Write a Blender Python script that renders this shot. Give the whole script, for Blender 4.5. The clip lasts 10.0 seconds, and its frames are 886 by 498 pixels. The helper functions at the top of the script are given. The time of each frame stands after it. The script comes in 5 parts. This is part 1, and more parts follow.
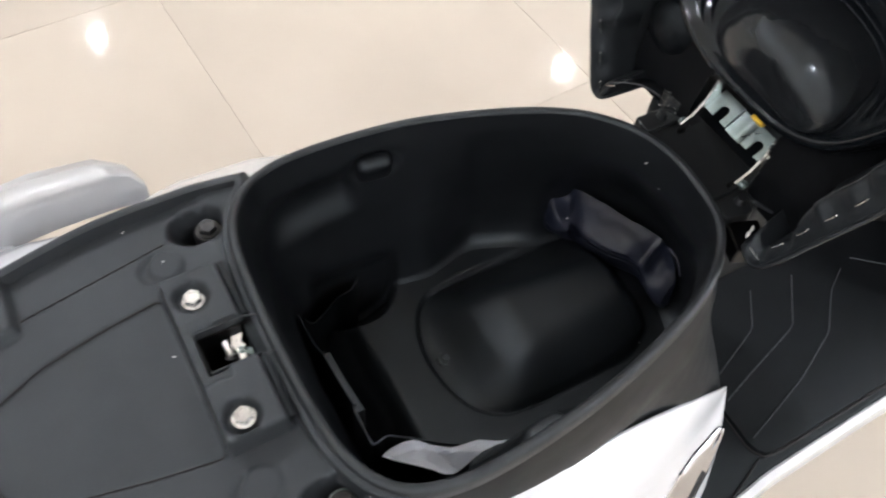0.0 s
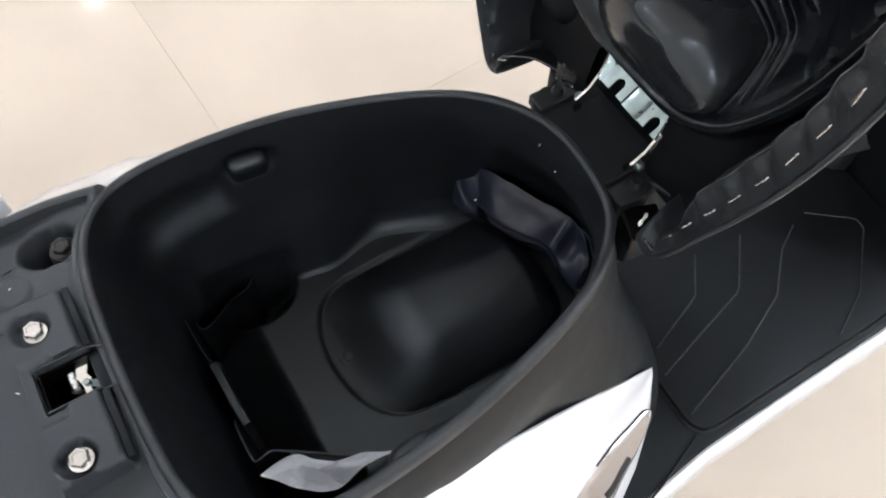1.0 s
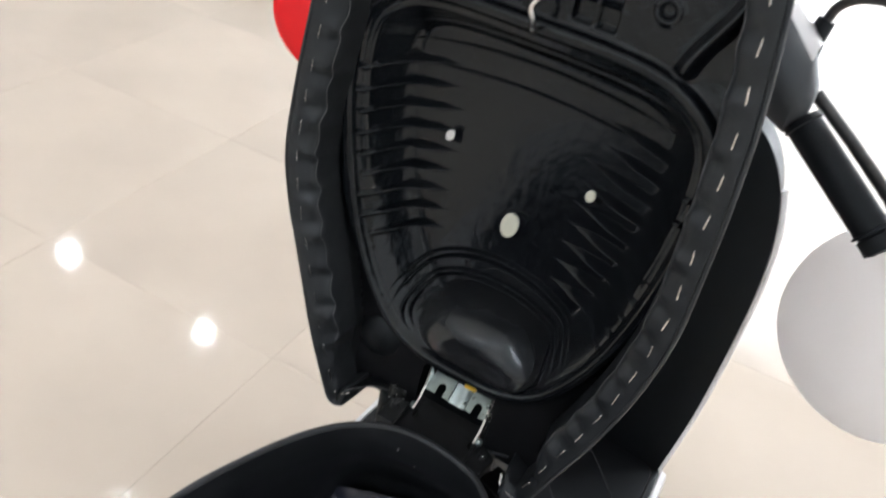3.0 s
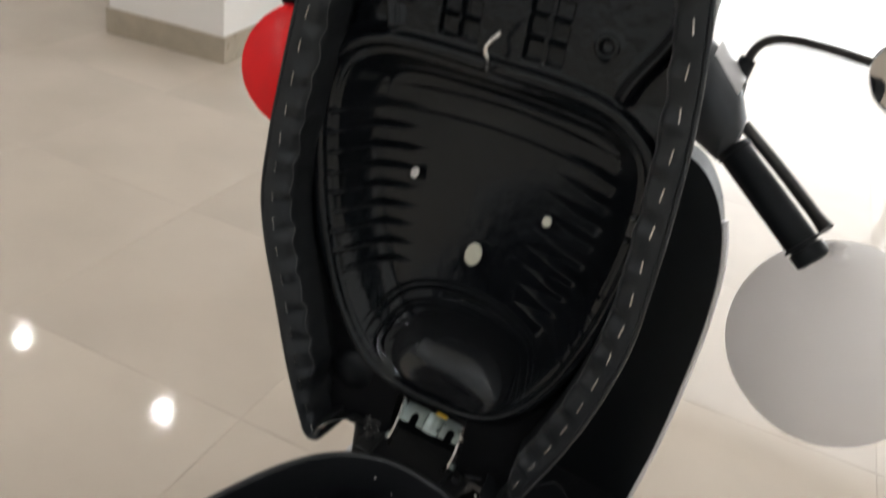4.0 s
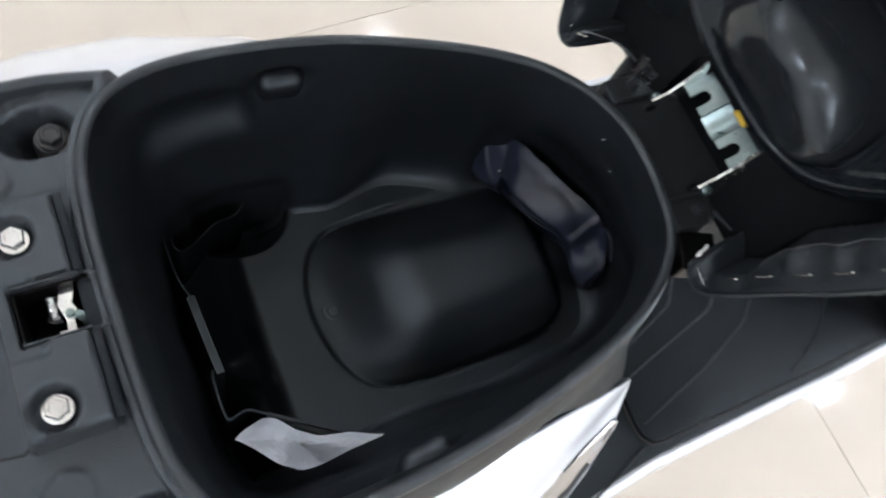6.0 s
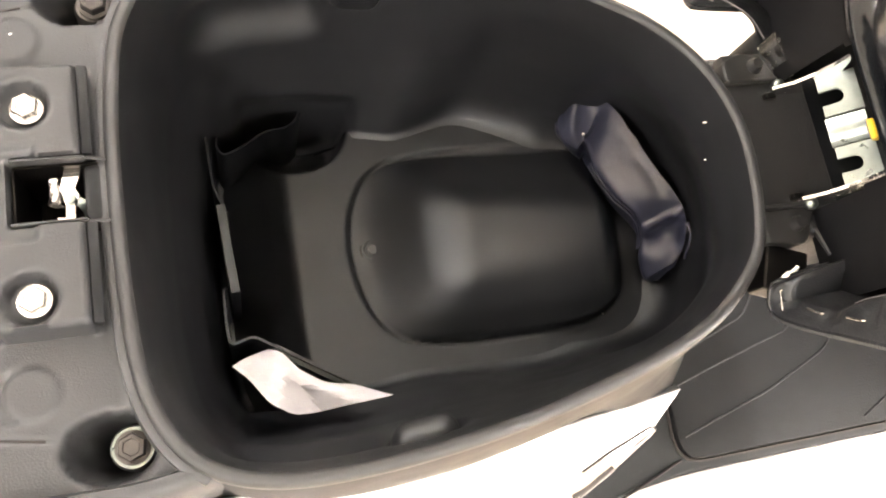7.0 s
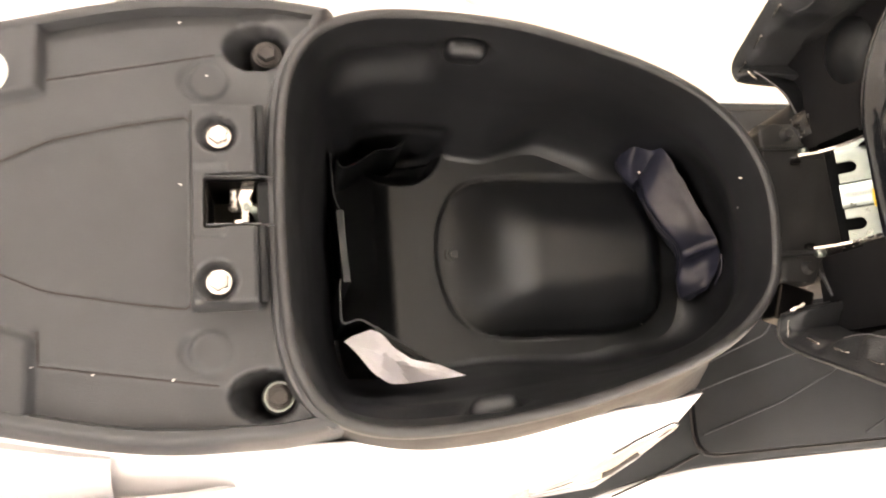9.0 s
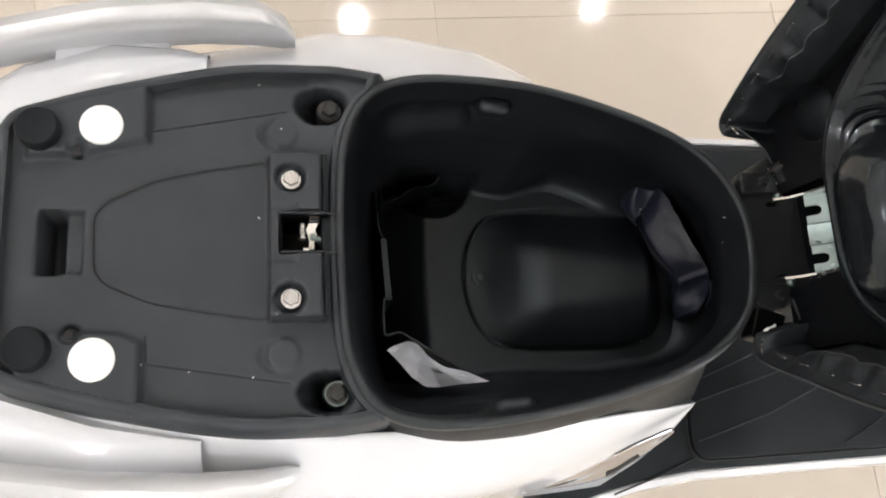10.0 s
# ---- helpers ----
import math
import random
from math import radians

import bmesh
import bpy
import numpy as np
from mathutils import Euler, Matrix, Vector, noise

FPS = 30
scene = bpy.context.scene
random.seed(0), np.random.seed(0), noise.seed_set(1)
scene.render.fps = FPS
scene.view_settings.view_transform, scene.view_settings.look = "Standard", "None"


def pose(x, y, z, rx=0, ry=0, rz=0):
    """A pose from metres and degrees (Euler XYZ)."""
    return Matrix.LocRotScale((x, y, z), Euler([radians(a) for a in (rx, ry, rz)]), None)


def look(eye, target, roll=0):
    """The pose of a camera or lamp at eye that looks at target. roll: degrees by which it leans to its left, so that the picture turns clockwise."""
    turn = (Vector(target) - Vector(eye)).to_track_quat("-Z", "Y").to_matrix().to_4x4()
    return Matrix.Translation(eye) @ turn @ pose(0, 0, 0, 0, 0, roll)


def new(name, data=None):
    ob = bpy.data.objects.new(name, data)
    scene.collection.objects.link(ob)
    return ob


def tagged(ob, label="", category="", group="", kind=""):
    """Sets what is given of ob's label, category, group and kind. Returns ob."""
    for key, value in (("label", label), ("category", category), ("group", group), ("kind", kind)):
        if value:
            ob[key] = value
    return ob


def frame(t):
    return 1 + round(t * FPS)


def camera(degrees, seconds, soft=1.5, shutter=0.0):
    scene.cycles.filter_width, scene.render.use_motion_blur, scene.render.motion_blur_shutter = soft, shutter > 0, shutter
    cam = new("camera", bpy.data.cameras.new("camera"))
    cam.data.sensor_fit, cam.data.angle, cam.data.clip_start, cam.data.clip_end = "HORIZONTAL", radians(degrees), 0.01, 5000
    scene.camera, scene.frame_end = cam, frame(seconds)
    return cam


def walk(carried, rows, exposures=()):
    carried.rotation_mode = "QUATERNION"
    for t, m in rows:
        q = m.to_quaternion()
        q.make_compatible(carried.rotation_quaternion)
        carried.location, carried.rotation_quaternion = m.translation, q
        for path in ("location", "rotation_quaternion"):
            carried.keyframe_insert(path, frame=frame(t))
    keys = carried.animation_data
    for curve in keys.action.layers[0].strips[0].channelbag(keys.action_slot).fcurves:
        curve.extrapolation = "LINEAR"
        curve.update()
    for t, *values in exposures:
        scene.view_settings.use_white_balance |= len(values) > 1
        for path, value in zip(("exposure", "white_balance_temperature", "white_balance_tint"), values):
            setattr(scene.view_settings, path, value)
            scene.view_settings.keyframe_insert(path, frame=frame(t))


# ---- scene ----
# ================= camera =================
cam = camera(55.9, 10.0, soft=2.0, shutter=0.4)
PATH = [
    (0, (-0.027, -0.293, 1.231), (0.619, 0.64, -0.416), 6.8),
    (0.5, (0.081, -0.299, 1.241), (0.63, 0.602, -0.457), 2.0),
    (1, (0.116, -0.291, 1.229), (0.632, 0.551, -0.51), 1.1),
    (1.5, (0.128, -0.265, 1.223), (0.658, 0.513, -0.541), 3.8),
    (2, (0.061, -0.24, 1.255), (0.896, 0.537, -0.387), 11.3),
    (2.5, (-0.034, -0.217, 1.343), (1.169, 0.5, -0.085), 12.1),
    (3.8, (-0.196, -0.257, 1.36), (1.436, 0.432, 0.433), 9.4),
    (4, (-0.186, -0.256, 1.35), (1.403, 0.416, 0.338), 10.0),
    (4.5, (-0.12, -0.243, 1.34), (1.284, 0.413, 0.076), 12.6),
    (5, (-0.042, -0.212, 1.306), (1.130, 0.445, -0.175), 17.4),
    (5.5, (-0.015, -0.224, 1.238), (0.945, 0.428, -0.391), 23.7),
    (6, (0.045, -0.17, 1.179), (0.755, 0.356, -0.615), 33.2),
    (6.2, (0.086, -0.183, 1.148), (0.665, 0.396, -0.676), 29.5),
    (7.3, (0.091, -0.136, 1.128), (0.575, 0.26, -0.772), 43.4),
    (7.5, (0.089, -0.131, 1.125), (0.566, 0.257, -0.778), 44.4),
    (8, (0.086, -0.134, 1.133), (0.523, 0.24, -0.782), 44.3),
    (8.5, (0.073, -0.144, 1.18), (0.488, 0.249, -0.736), 42.4),
    (9, (0.034, -0.156, 1.258), (0.424, 0.265, -0.658), 39.8),
    (9.5, (0.007, -0.169, 1.334), (0.365, 0.274, -0.583), 36.7),
    (10, (-0.002, -0.176, 1.377), (0.351, 0.29, -0.535), 35.3),
]
EXPOSURES = [
    (0.0, 1.93, 6000, 11), (1.0, 2.05, 5900, 11), (1.5, 2.12, 5850, 11), (2.0, 2.08, 5800, 11), (2.5, 2.10, 5750, 11), (3.8, 0.92, 6400, 10), (4.5, 1.14, 5950, 11), (5.0, 1.52, 5750, 10),
    (5.5, 1.80, 5600, 9), (6.2, 2.36, 5650, 8), (7.3, 4.10, 8000, 20), (8.0, 3.76, 7950, 20), (8.5, 3.70, 7900, 20), (9.0, 3.45, 7900, 20), (9.5, 2.40, 6800, 16), (9.8, 2.08, 6600, 13), (10.0, 1.90, 6300, 11),
]
walk(cam, [(t, look(eye, target, roll)) for t, eye, target, roll in PATH], EXPOSURES)

# ================= light =================
world = bpy.data.worlds.new("world")
scene.world = world
world.use_nodes = True
wn = world.node_tree.nodes
sky = wn.new("ShaderNodeTexSky")
sky.sky_type = "NISHITA"
sky.sun_disc = False
sky.sun_elevation, sky.sun_rotation = radians(50), radians(60)
wn["Background"].inputs["Strength"].default_value = 0.12
world.node_tree.links.new(sky.outputs["Color"], wn["Background"].inputs["Color"])


def area_lamp(name, place, turn, size_x, size_y, watts, colour):
    data = bpy.data.lights.new(name, "AREA")
    data.shape, data.size, data.size_y = "RECTANGLE", size_x, size_y
    data.energy, data.color = watts, colour
    ob = new(name, data)
    ob.matrix_world = pose(*place, *turn)
    return ob


# daylight through the glazed shop front
area_lamp("window_daylight", (5.35, -1.6, 1.45), (0, 90, 0), 2.6, 4.2, 30, (1.0, 0.98, 0.95))

# ================= materials =================


def material(name, colour, rough=0.5, metal=0.0, spots=0.0, spot_scale=30.0, grain=0.0, grain_scale=600.0, rough_var=0.08, coat=0.0,
             random=0.0, transmission=0.0, spec=0.5, gloss_tint=None):
    m = bpy.data.materials.new(name)
    m.use_nodes = True
    nt, n = m.node_tree, m.node_tree.nodes
    b = n["Principled BSDF"]
    link = nt.links.new
    b.inputs["Roughness"].default_value = rough
    b.inputs["Metallic"].default_value = metal
    b.inputs["Coat Weight"].default_value = coat
    b.inputs["Transmission Weight"].default_value = transmission
    b.inputs["Specular IOR Level"].default_value = spec
    if gloss_tint:
        b.inputs["Specular Tint"].default_value = (*gloss_tint, 1)
    co = n.new("ShaderNodeTexCoord").outputs["Object"]
    noise1 = n.new("ShaderNodeTexNoise")
    noise1.inputs["Scale"].default_value = spot_scale
    noise1.inputs["Detail"].default_value = 6.0
    link(co, noise1.inputs["Vector"])
    mix = n.new("ShaderNodeMix")
    mix.data_type = "RGBA"
    other = tuple(c * (1 - spots) for c in colour)
    mix.inputs["A"].default_value = (*colour, 1)
    mix.inputs["B"].default_value = (*other, 1)
    ramp = n.new("ShaderNodeMapRange")
    ramp.inputs["From Min"].default_value, ramp.inputs["From Max"].default_value = 0.35, 0.7
    link(noise1.outputs["Fac"], ramp.inputs["Value"])
    link(ramp.outputs["Result"], mix.inputs["Factor"])
    out = mix.outputs["Result"]
    if random:
        info = n.new("ShaderNodeObjectInfo")
        hsv = n.new("ShaderNodeHueSaturation")
        rr = n.new("ShaderNodeMapRange")
        rr.inputs["To Min"].default_value, rr.inputs["To Max"].default_value = 1 - random, 1 + random
        link(info.outputs["Random"], rr.inputs["Value"])
        link(rr.outputs["Result"], hsv.inputs["Value"])
        link(out, hsv.inputs["Color"])
        out = hsv.outputs["Color"]
    link(out, b.inputs["Base Color"])
    if rough_var:
        rv = n.new("ShaderNodeMapRange")
        rv.inputs["To Min"].default_value, rv.inputs["To Max"].default_value = max(0.02, rough - rough_var), min(1.0, rough + rough_var)
        noise3 = n.new("ShaderNodeTexNoise")
        noise3.inputs["Scale"].default_value = spot_scale * 2.3
        noise3.inputs["Detail"].default_value = 8.0
        link(co, noise3.inputs["Vector"])
        link(noise3.outputs["Fac"], rv.inputs["Value"])
        link(rv.outputs["Result"], b.inputs["Roughness"])
    if grain:
        noise2 = n.new("ShaderNodeTexNoise")
        noise2.inputs["Scale"].default_value = grain_scale
        noise2.inputs["Detail"].default_value = 3.0
        link(co, noise2.inputs["Vector"])
        bump = n.new("ShaderNodeBump")
        bump.inputs["Strength"].default_value = grain
        bump.inputs["Distance"].default_value = 0.001
        link(noise2.outputs["Fac"], bump.inputs["Height"])
        link(bump.outputs["Normal"], b.inputs["Normal"])
    return m


def glow(name, colour, strength):
    m = bpy.data.materials.new(name)
    m.use_nodes = True
    b = m.node_tree.nodes["Principled BSDF"]
    b.inputs["Base Color"].default_value = (0.8, 0.8, 0.8, 1)
    b.inputs["Emission Color"].default_value = (*colour, 1)
    b.inputs["Emission Strength"].default_value = strength
    return m


def latex(name, colour):
    """A thin skin that scatters part of the light through."""
    m = bpy.data.materials.new(name)
    m.use_nodes = True
    nt, n = m.node_tree, m.node_tree.nodes
    n.remove(n["Principled BSDF"])
    link = nt.links.new
    cloud = n.new("ShaderNodeTexNoise")
    cloud.inputs["Scale"].default_value = 9.0
    link(n.new("ShaderNodeTexCoord").outputs["Object"], cloud.inputs["Vector"])
    tone = n.new("ShaderNodeMix")
    tone.data_type = "RGBA"
    tone.inputs["A"].default_value = (*colour, 1)
    tone.inputs["B"].default_value = (*[c * 0.94 for c in colour], 1)
    link(cloud.outputs["Fac"], tone.inputs["Factor"])
    front, back, gloss = n.new("ShaderNodeBsdfDiffuse"), n.new("ShaderNodeBsdfTranslucent"), n.new("ShaderNodeBsdfGlossy")
    gloss.inputs["Roughness"].default_value = 0.3
    for b in (front, back):
        link(tone.outputs["Result"], b.inputs["Color"])
    both, top = n.new("ShaderNodeMixShader"), n.new("ShaderNodeMixShader")
    both.inputs[0].default_value = 0.45
    top.inputs[0].default_value = 0.03
    link(front.outputs[0], both.inputs[1])
    link(back.outputs[0], both.inputs[2])
    link(both.outputs[0], top.inputs[1])
    link(gloss.outputs[0], top.inputs[2])
    link(top.outputs[0], n["Material Output"].inputs["Surface"])
    return m


M_DECK = material("textured_black_plastic", (0.0315, 0.0343, 0.0388), 0.45, spots=0.25, spot_scale=18, grain=0.25, grain_scale=900, gloss_tint=(0.80, 0.91, 1.0))
M_COWL = material("plain_black_plastic", (0.0042, 0.0049, 0.0061), 0.47, spots=0.25, spot_scale=20, grain=0.2, grain_scale=700, spec=0.28, gloss_tint=(0.80, 0.91, 1.0))
M_HOUSING = material("matt_black_plastic", (0.0135, 0.0140, 0.0150), 0.46, spots=0.25, spot_scale=24, grain=0.25, grain_scale=800, spec=0.45, gloss_tint=(0.80, 0.91, 1.0))
M_RIM = material("rolled_black_plastic", (0.0220, 0.0232, 0.0255), 0.45, spots=0.25, spot_scale=24, grain=0.25, grain_scale=800, gloss_tint=(0.80, 0.91, 1.0))
M_BIN = material("black_bin_plastic", (0.0088, 0.0097, 0.0118), 0.43, spec=0.58, spots=0.25, spot_scale=14, grain=0.2, grain_scale=1200, gloss_tint=(0.80, 0.91, 1.0))
M_PAN = material("glossy_black_plastic", (0.0060, 0.0072, 0.0094), 0.15, coat=0.2, rough_var=0.03, spec=0.34, spots=0.15, spot_scale=25, grain=0.75, grain_scale=85, gloss_tint=(0.80, 0.91, 1.0))
M_BULGE = material("dusty_black_plastic", (0.0150, 0.0165, 0.0190), 0.19, coat=0.2, spec=0.46, rough_var=0.03, spots=0.12, spot_scale=30, grain=0.45, grain_scale=75, gloss_tint=(0.80, 0.91, 1.0))
M_VINYL = material("black_vinyl", (0.017, 0.019, 0.022), 0.42, spots=0.3, spot_scale=40, grain=0.5, grain_scale=700, gloss_tint=(0.80, 0.91, 1.0))
M_RUBBER = material("black_rubber_mat", (0.0058, 0.0063, 0.0076), 0.52, spots=0.35, spot_scale=16, grain=0.3, grain_scale=500, spec=0.25, gloss_tint=(0.80, 0.91, 1.0))
M_SKIRTING = material("dull_black_plastic", (0.004, 0.0046, 0.006), 0.6, spots=0.3, spot_scale=30, spec=0.12)
M_HEM = material("cut_vinyl_edge", (0.10, 0.105, 0.115), 0.6, spots=0.3, spot_scale=200)
# near-black colour that stands in for shade in openings and gaps
M_VOID = material("shade_black_plastic", (0.0022, 0.0022, 0.0024), 0.35, spots=0.3, spec=0.2)
M_GROOVE = material("dark_gap", (0.008, 0.008, 0.009), 0.7, spots=0.2)
M_WHITE = material("white_body_paint", (0.67, 0.69, 0.73), 0.22, spots=0.03, spot_scale=5, rough_var=0.05, coat=0.6)
M_SILVER = material("silver_paint", (0.62, 0.63, 0.65), 0.32, metal=0.35, spots=0.08, spot_scale=12)
M_ZINC = material("zinc_plated_steel", (0.28, 0.345, 0.35), 0.30, metal=1.0, spots=0.25, spot_scale=60, grain=0.15, grain_scale=400)
M_BOLT = material("bright_bolt_steel", (0.78, 0.78, 0.78), 0.25, metal=1.0, spots=0.15, spot_scale=90)
M_DARKSTEEL = material("dark_oxide_steel", (0.06, 0.06, 0.062), 0.4, metal=0.8, spots=0.3, spot_scale=90)
M_CHROME = material("chrome", (0.55, 0.54, 0.56), 0.08, metal=1.0, spots=0.05)
M_PAD = material("pale_rubber", (0.66, 0.68, 0.58), 0.6, spots=0.1, spot_scale=80)
M_PAPER = material("crumpled_white_paper", (0.87, 0.90, 0.97), 0.6, spots=0.03, spot_scale=30, grain=0.3, grain_scale=80)
M_POUCH = material("navy_vinyl", (0.0165, 0.0195, 0.0345), 0.38, spec=0.31, spots=0.35, spot_scale=28, grain=0.4, grain_scale=60)
M_STICKER = material("white_disc", (0.86, 0.86, 0.86), 0.5, spots=0.03)
M_YELLOW = material("yellow_paint_mark", (0.75, 0.50, 0.03), 0.5, spots=0.2, spot_scale=80)
M_TILE = material("cream_porcelain", (0.565, 0.504, 0.430), 0.065, spots=0.10, spot_scale=2.5, grain=0.02, grain_scale=40, rough_var=0.04, random=0.025, spec=0.28)
M_JOINT = material("tile_joint", (0.53, 0.465, 0.395), 0.4, spots=0.2, spot_scale=40)
M_WALL = material("white_wall_paint", (0.87, 0.86, 0.84), 0.7, spots=0.05, spot_scale=3, grain=0.2, grain_scale=120)
M_SKIRT = material("beige_skirting_tile", (0.44, 0.39, 0.31), 0.3, spots=0.15, spot_scale=10)
M_BALLOON = latex("white_latex", (0.93, 0.92, 0.92))
M_RED = latex("red_latex", (0.97, 0.04, 0.05))
M_GLASS_LAMP = glow("lamp_glow", (1.0, 0.965, 0.92), 315.0)
M_MIRROR = material("mirror_glass", (0.8, 0.8, 0.8), 0.02, metal=1.0, rough_var=0)
M_TYRE = material("tyre_rubber", (0.02, 0.02, 0.02), 0.7, spots=0.3, grain=0.3)
M_FRAME = material("grey_window_frame", (0.35, 0.36, 0.37), 0.4, metal=0.4, spots=0.1)
M_CLEAR = material("clear_glass", (0.95, 0.97, 0.97), 0.02, transmission=1.0, rough_var=0)

# ================= mesh tools =================


def finish(bm, smooth=True, angle=40):
    bmesh.ops.recalc_face_normals(bm, faces=bm.faces[:])
    for f in bm.faces:
        f.smooth = smooth
    if smooth:
        lim = radians(angle)
        for e in bm.edges:
            if len(e.link_faces) == 2 and e.calc_face_angle(0) > lim:
                e.smooth = False
    return bm


def mesh_of(name, bm, mat, smooth=True, angle=40):
    finish(bm, smooth, angle)
    me = bpy.data.meshes.new(name)
    bm.to_mesh(me)
    bm.free()
    for m in mat if isinstance(mat, (list, tuple)) else [mat]:
        me.materials.append(m)
    return me


def part(name, bm, mat, parent=None, label="", smooth=True, angle=40):
    """One mesh object, in world coordinates, under a thing or a part."""
    ob = new(name, mesh_of(name, bm, mat, smooth, angle))
    if parent is not None:
        ob.parent = parent
        if parent.type == "EMPTY":
            ob.matrix_parent_inverse = Matrix.Translation(-parent.location)
    if label:
        ob["label"] = label
    return ob


def empty(name, place, label, category, group="", kind=""):
    ob = new(name)
    ob.location = place
    ob.empty_display_size = 0.05
    return tagged(ob, label, category, group, kind)


def spline(points, n, closed=True):
    """n points on a Catmull-Rom curve through the given ones."""
    pts = [Vector(p) for p in points]
    m = len(pts)
    spans = m if closed else m - 1
    out = []
    for i in range(n):
        u = i / (n if closed else n - 1) * spans
        k = min(int(u), spans - 1)
        f = u - k
        def g(j):
            if closed:
                return pts[j % m]
            return pts[max(0, min(m - 1, j))]
        a, b, c, d = g(k - 1), g(k), g(k + 1), g(k + 2)
        out.append(0.5 * ((2 * b) + (c - a) * f + (2 * a - 5 * b + 4 * c - d) * f * f + (3 * b - a - 3 * c + d) * f ** 3))
    return out


def resample(points, n, closed=True):
    """The same line with n evenly spaced points."""
    pts = list(points) + ([points[0]] if closed else [])
    cum = [0.0]
    for a, b in zip(pts, pts[1:]):
        cum.append(cum[-1] + (b - a).length)
    out, k = [], 0
    for i in range(n):
        s = cum[-1] * i / (n if closed else n - 1)
        while k < len(cum) - 2 and cum[k + 1] < s:
            k += 1
        f = (s - cum[k]) / max(1e-9, cum[k + 1] - cum[k])
        out.append(pts[k].lerp(pts[k + 1], min(1, f)))
    return out


def offset2d(ring, d):
    """The ring pushed outwards by d in its own plane of the first two axes."""
    n = len(ring)
    area = sum(ring[i].x * ring[(i + 1) % n].y - ring[(i + 1) % n].x * ring[i].y for i in range(n))
    s = 1 if area > 0 else -1
    out = []
    for i in range(n):
        t = (ring[(i + 1) % n] - ring[i - 1])
        t = Vector((t.x, t.y)).normalized()
        out.append(Vector((ring[i].x + s * t.y * d, ring[i].y - s * t.x * d)))
    return out


def loft(rings, closed=True, cap_first=False, cap_last=False, bm=None):
    bm = bm or bmesh.new()
    rows = [[bm.verts.new(p) for p in r] for r in rings]
    n = len(rows[0])
    for a, b in zip(rows, rows[1:]):
        for i in range(n if closed else n - 1):
            j = (i + 1) % n
            bm.faces.new((a[i], a[j], b[j], b[i]))
    if cap_first:
        bm.faces.new(rows[0][::-1])
    if cap_last:
        bm.faces.new(rows[-1])
    return bm


def tube(points, radius, sides=10, bm=None, cap=True):
    """A round bar along points; radius: a number or one for each point."""
    pts = [Vector(p) for p in points]
    rads = radius if isinstance(radius, (list, tuple)) else [radius] * len(pts)
    rings, up = [], None
    for i, p in enumerate(pts):
        t = (pts[min(i + 1, len(pts) - 1)] - pts[max(i - 1, 0)]).normalized()
        if up is None:
            up = t.orthogonal().normalized()
        up = (up - t * up.dot(t)).normalized()
        side = t.cross(up)
        rings.append([p + (up * math.cos(2 * math.pi * k / sides) + side * math.sin(2 * math.pi * k / sides)) * rads[i] for k in range(sides)])
    return loft(rings, True, cap, cap, bm)


def box(size, m=None, bevel=0.0, segments=2, bm=None):
    b = bmesh.new()
    bmesh.ops.create_cube(b, size=1.0)
    bmesh.ops.scale(b, vec=size, verts=b.verts[:])
    if bevel:
        bmesh.ops.bevel(b, geom=b.edges[:], offset=bevel, segments=segments, affect="EDGES", profile=0.5)
    if m is not None:
        bmesh.ops.transform(b, matrix=m, verts=b.verts[:])
    if bm is None:
        return b
    join(bm, b)
    return bm


def join(bm, other):
    me = bpy.data.meshes.new("tmp")
    other.to_mesh(me)
    other.free()
    bm.from_mesh(me)
    bpy.data.meshes.remove(me)


def lathe(profile, m=None, sides=24, bm=None):
    """A turned body: profile of (radius, height) about z, ends closed."""
    rings = [[Vector((r * math.cos(2 * math.pi * k / sides), r * math.sin(2 * math.pi * k / sides), h)) for k in range(sides)] for r, h in profile]
    b = loft(rings, True, profile[0][0] > 1e-6, profile[-1][0] > 1e-6)
    if m is not None:
        bmesh.ops.transform(b, matrix=m, verts=b.verts[:])
    if bm is None:
        return b
    join(bm, b)
    return bm


def slab(ring, z0, z1, bevel=0.0, bm=None):
    """An upright prism over a plan outline, with a softened upper edge."""
    if bevel:
        inner = offset2d(ring, -bevel)
        rings = [[Vector((p.x, p.y, z0)) for p in ring], [Vector((p.x, p.y, z1 - bevel)) for p in ring],
                 [Vector(((p.x + 2 * q.x) / 3 , (p.y + 2 * q.y) / 3, z1 - bevel * 0.2)) for p, q in zip(ring, offset2d(ring, -bevel * 0.6))],
                 [Vector((p.x, p.y, z1)) for p in inner]]
    else:
        rings = [[Vector((p.x, p.y, z0)) for p in ring], [Vector((p.x, p.y, z1)) for p in ring]]
    return loft(rings, True, True, True, bm)


def rounded(points, r, n=5):
    """A plan outline with its corners rounded."""
    pts = [Vector((p[0], p[1])) for p in points]
    out = []
    for i, p in enumerate(pts):
        a, b = pts[i - 1] - p, pts[(i + 1) % len(pts)] - p
        k = min(r, a.length * 0.45, b.length * 0.45)
        s, e = p + a.normalized() * k, p + b.normalized() * k
        for j in range(n + 1):
            f = j / n
            out.append((1 - f) ** 2 * s + 2 * f * (1 - f) * p + f * f * e)
    return out


def smoothstep(a, b, x):
    f = max(0.0, min(1.0, (x - a) / (b - a)))
    return f * f * (3 - 2 * f)


def inside(p, ring):
    x, y, hit = p[0], p[1], False
    for a, b in zip(ring, ring[1:] + ring[:1]):
        if (a.y > y) != (b.y > y) and x < (b.x - a.x) * (y - a.y) / (b.y - a.y) + a.x:
            hit = not hit
    return hit


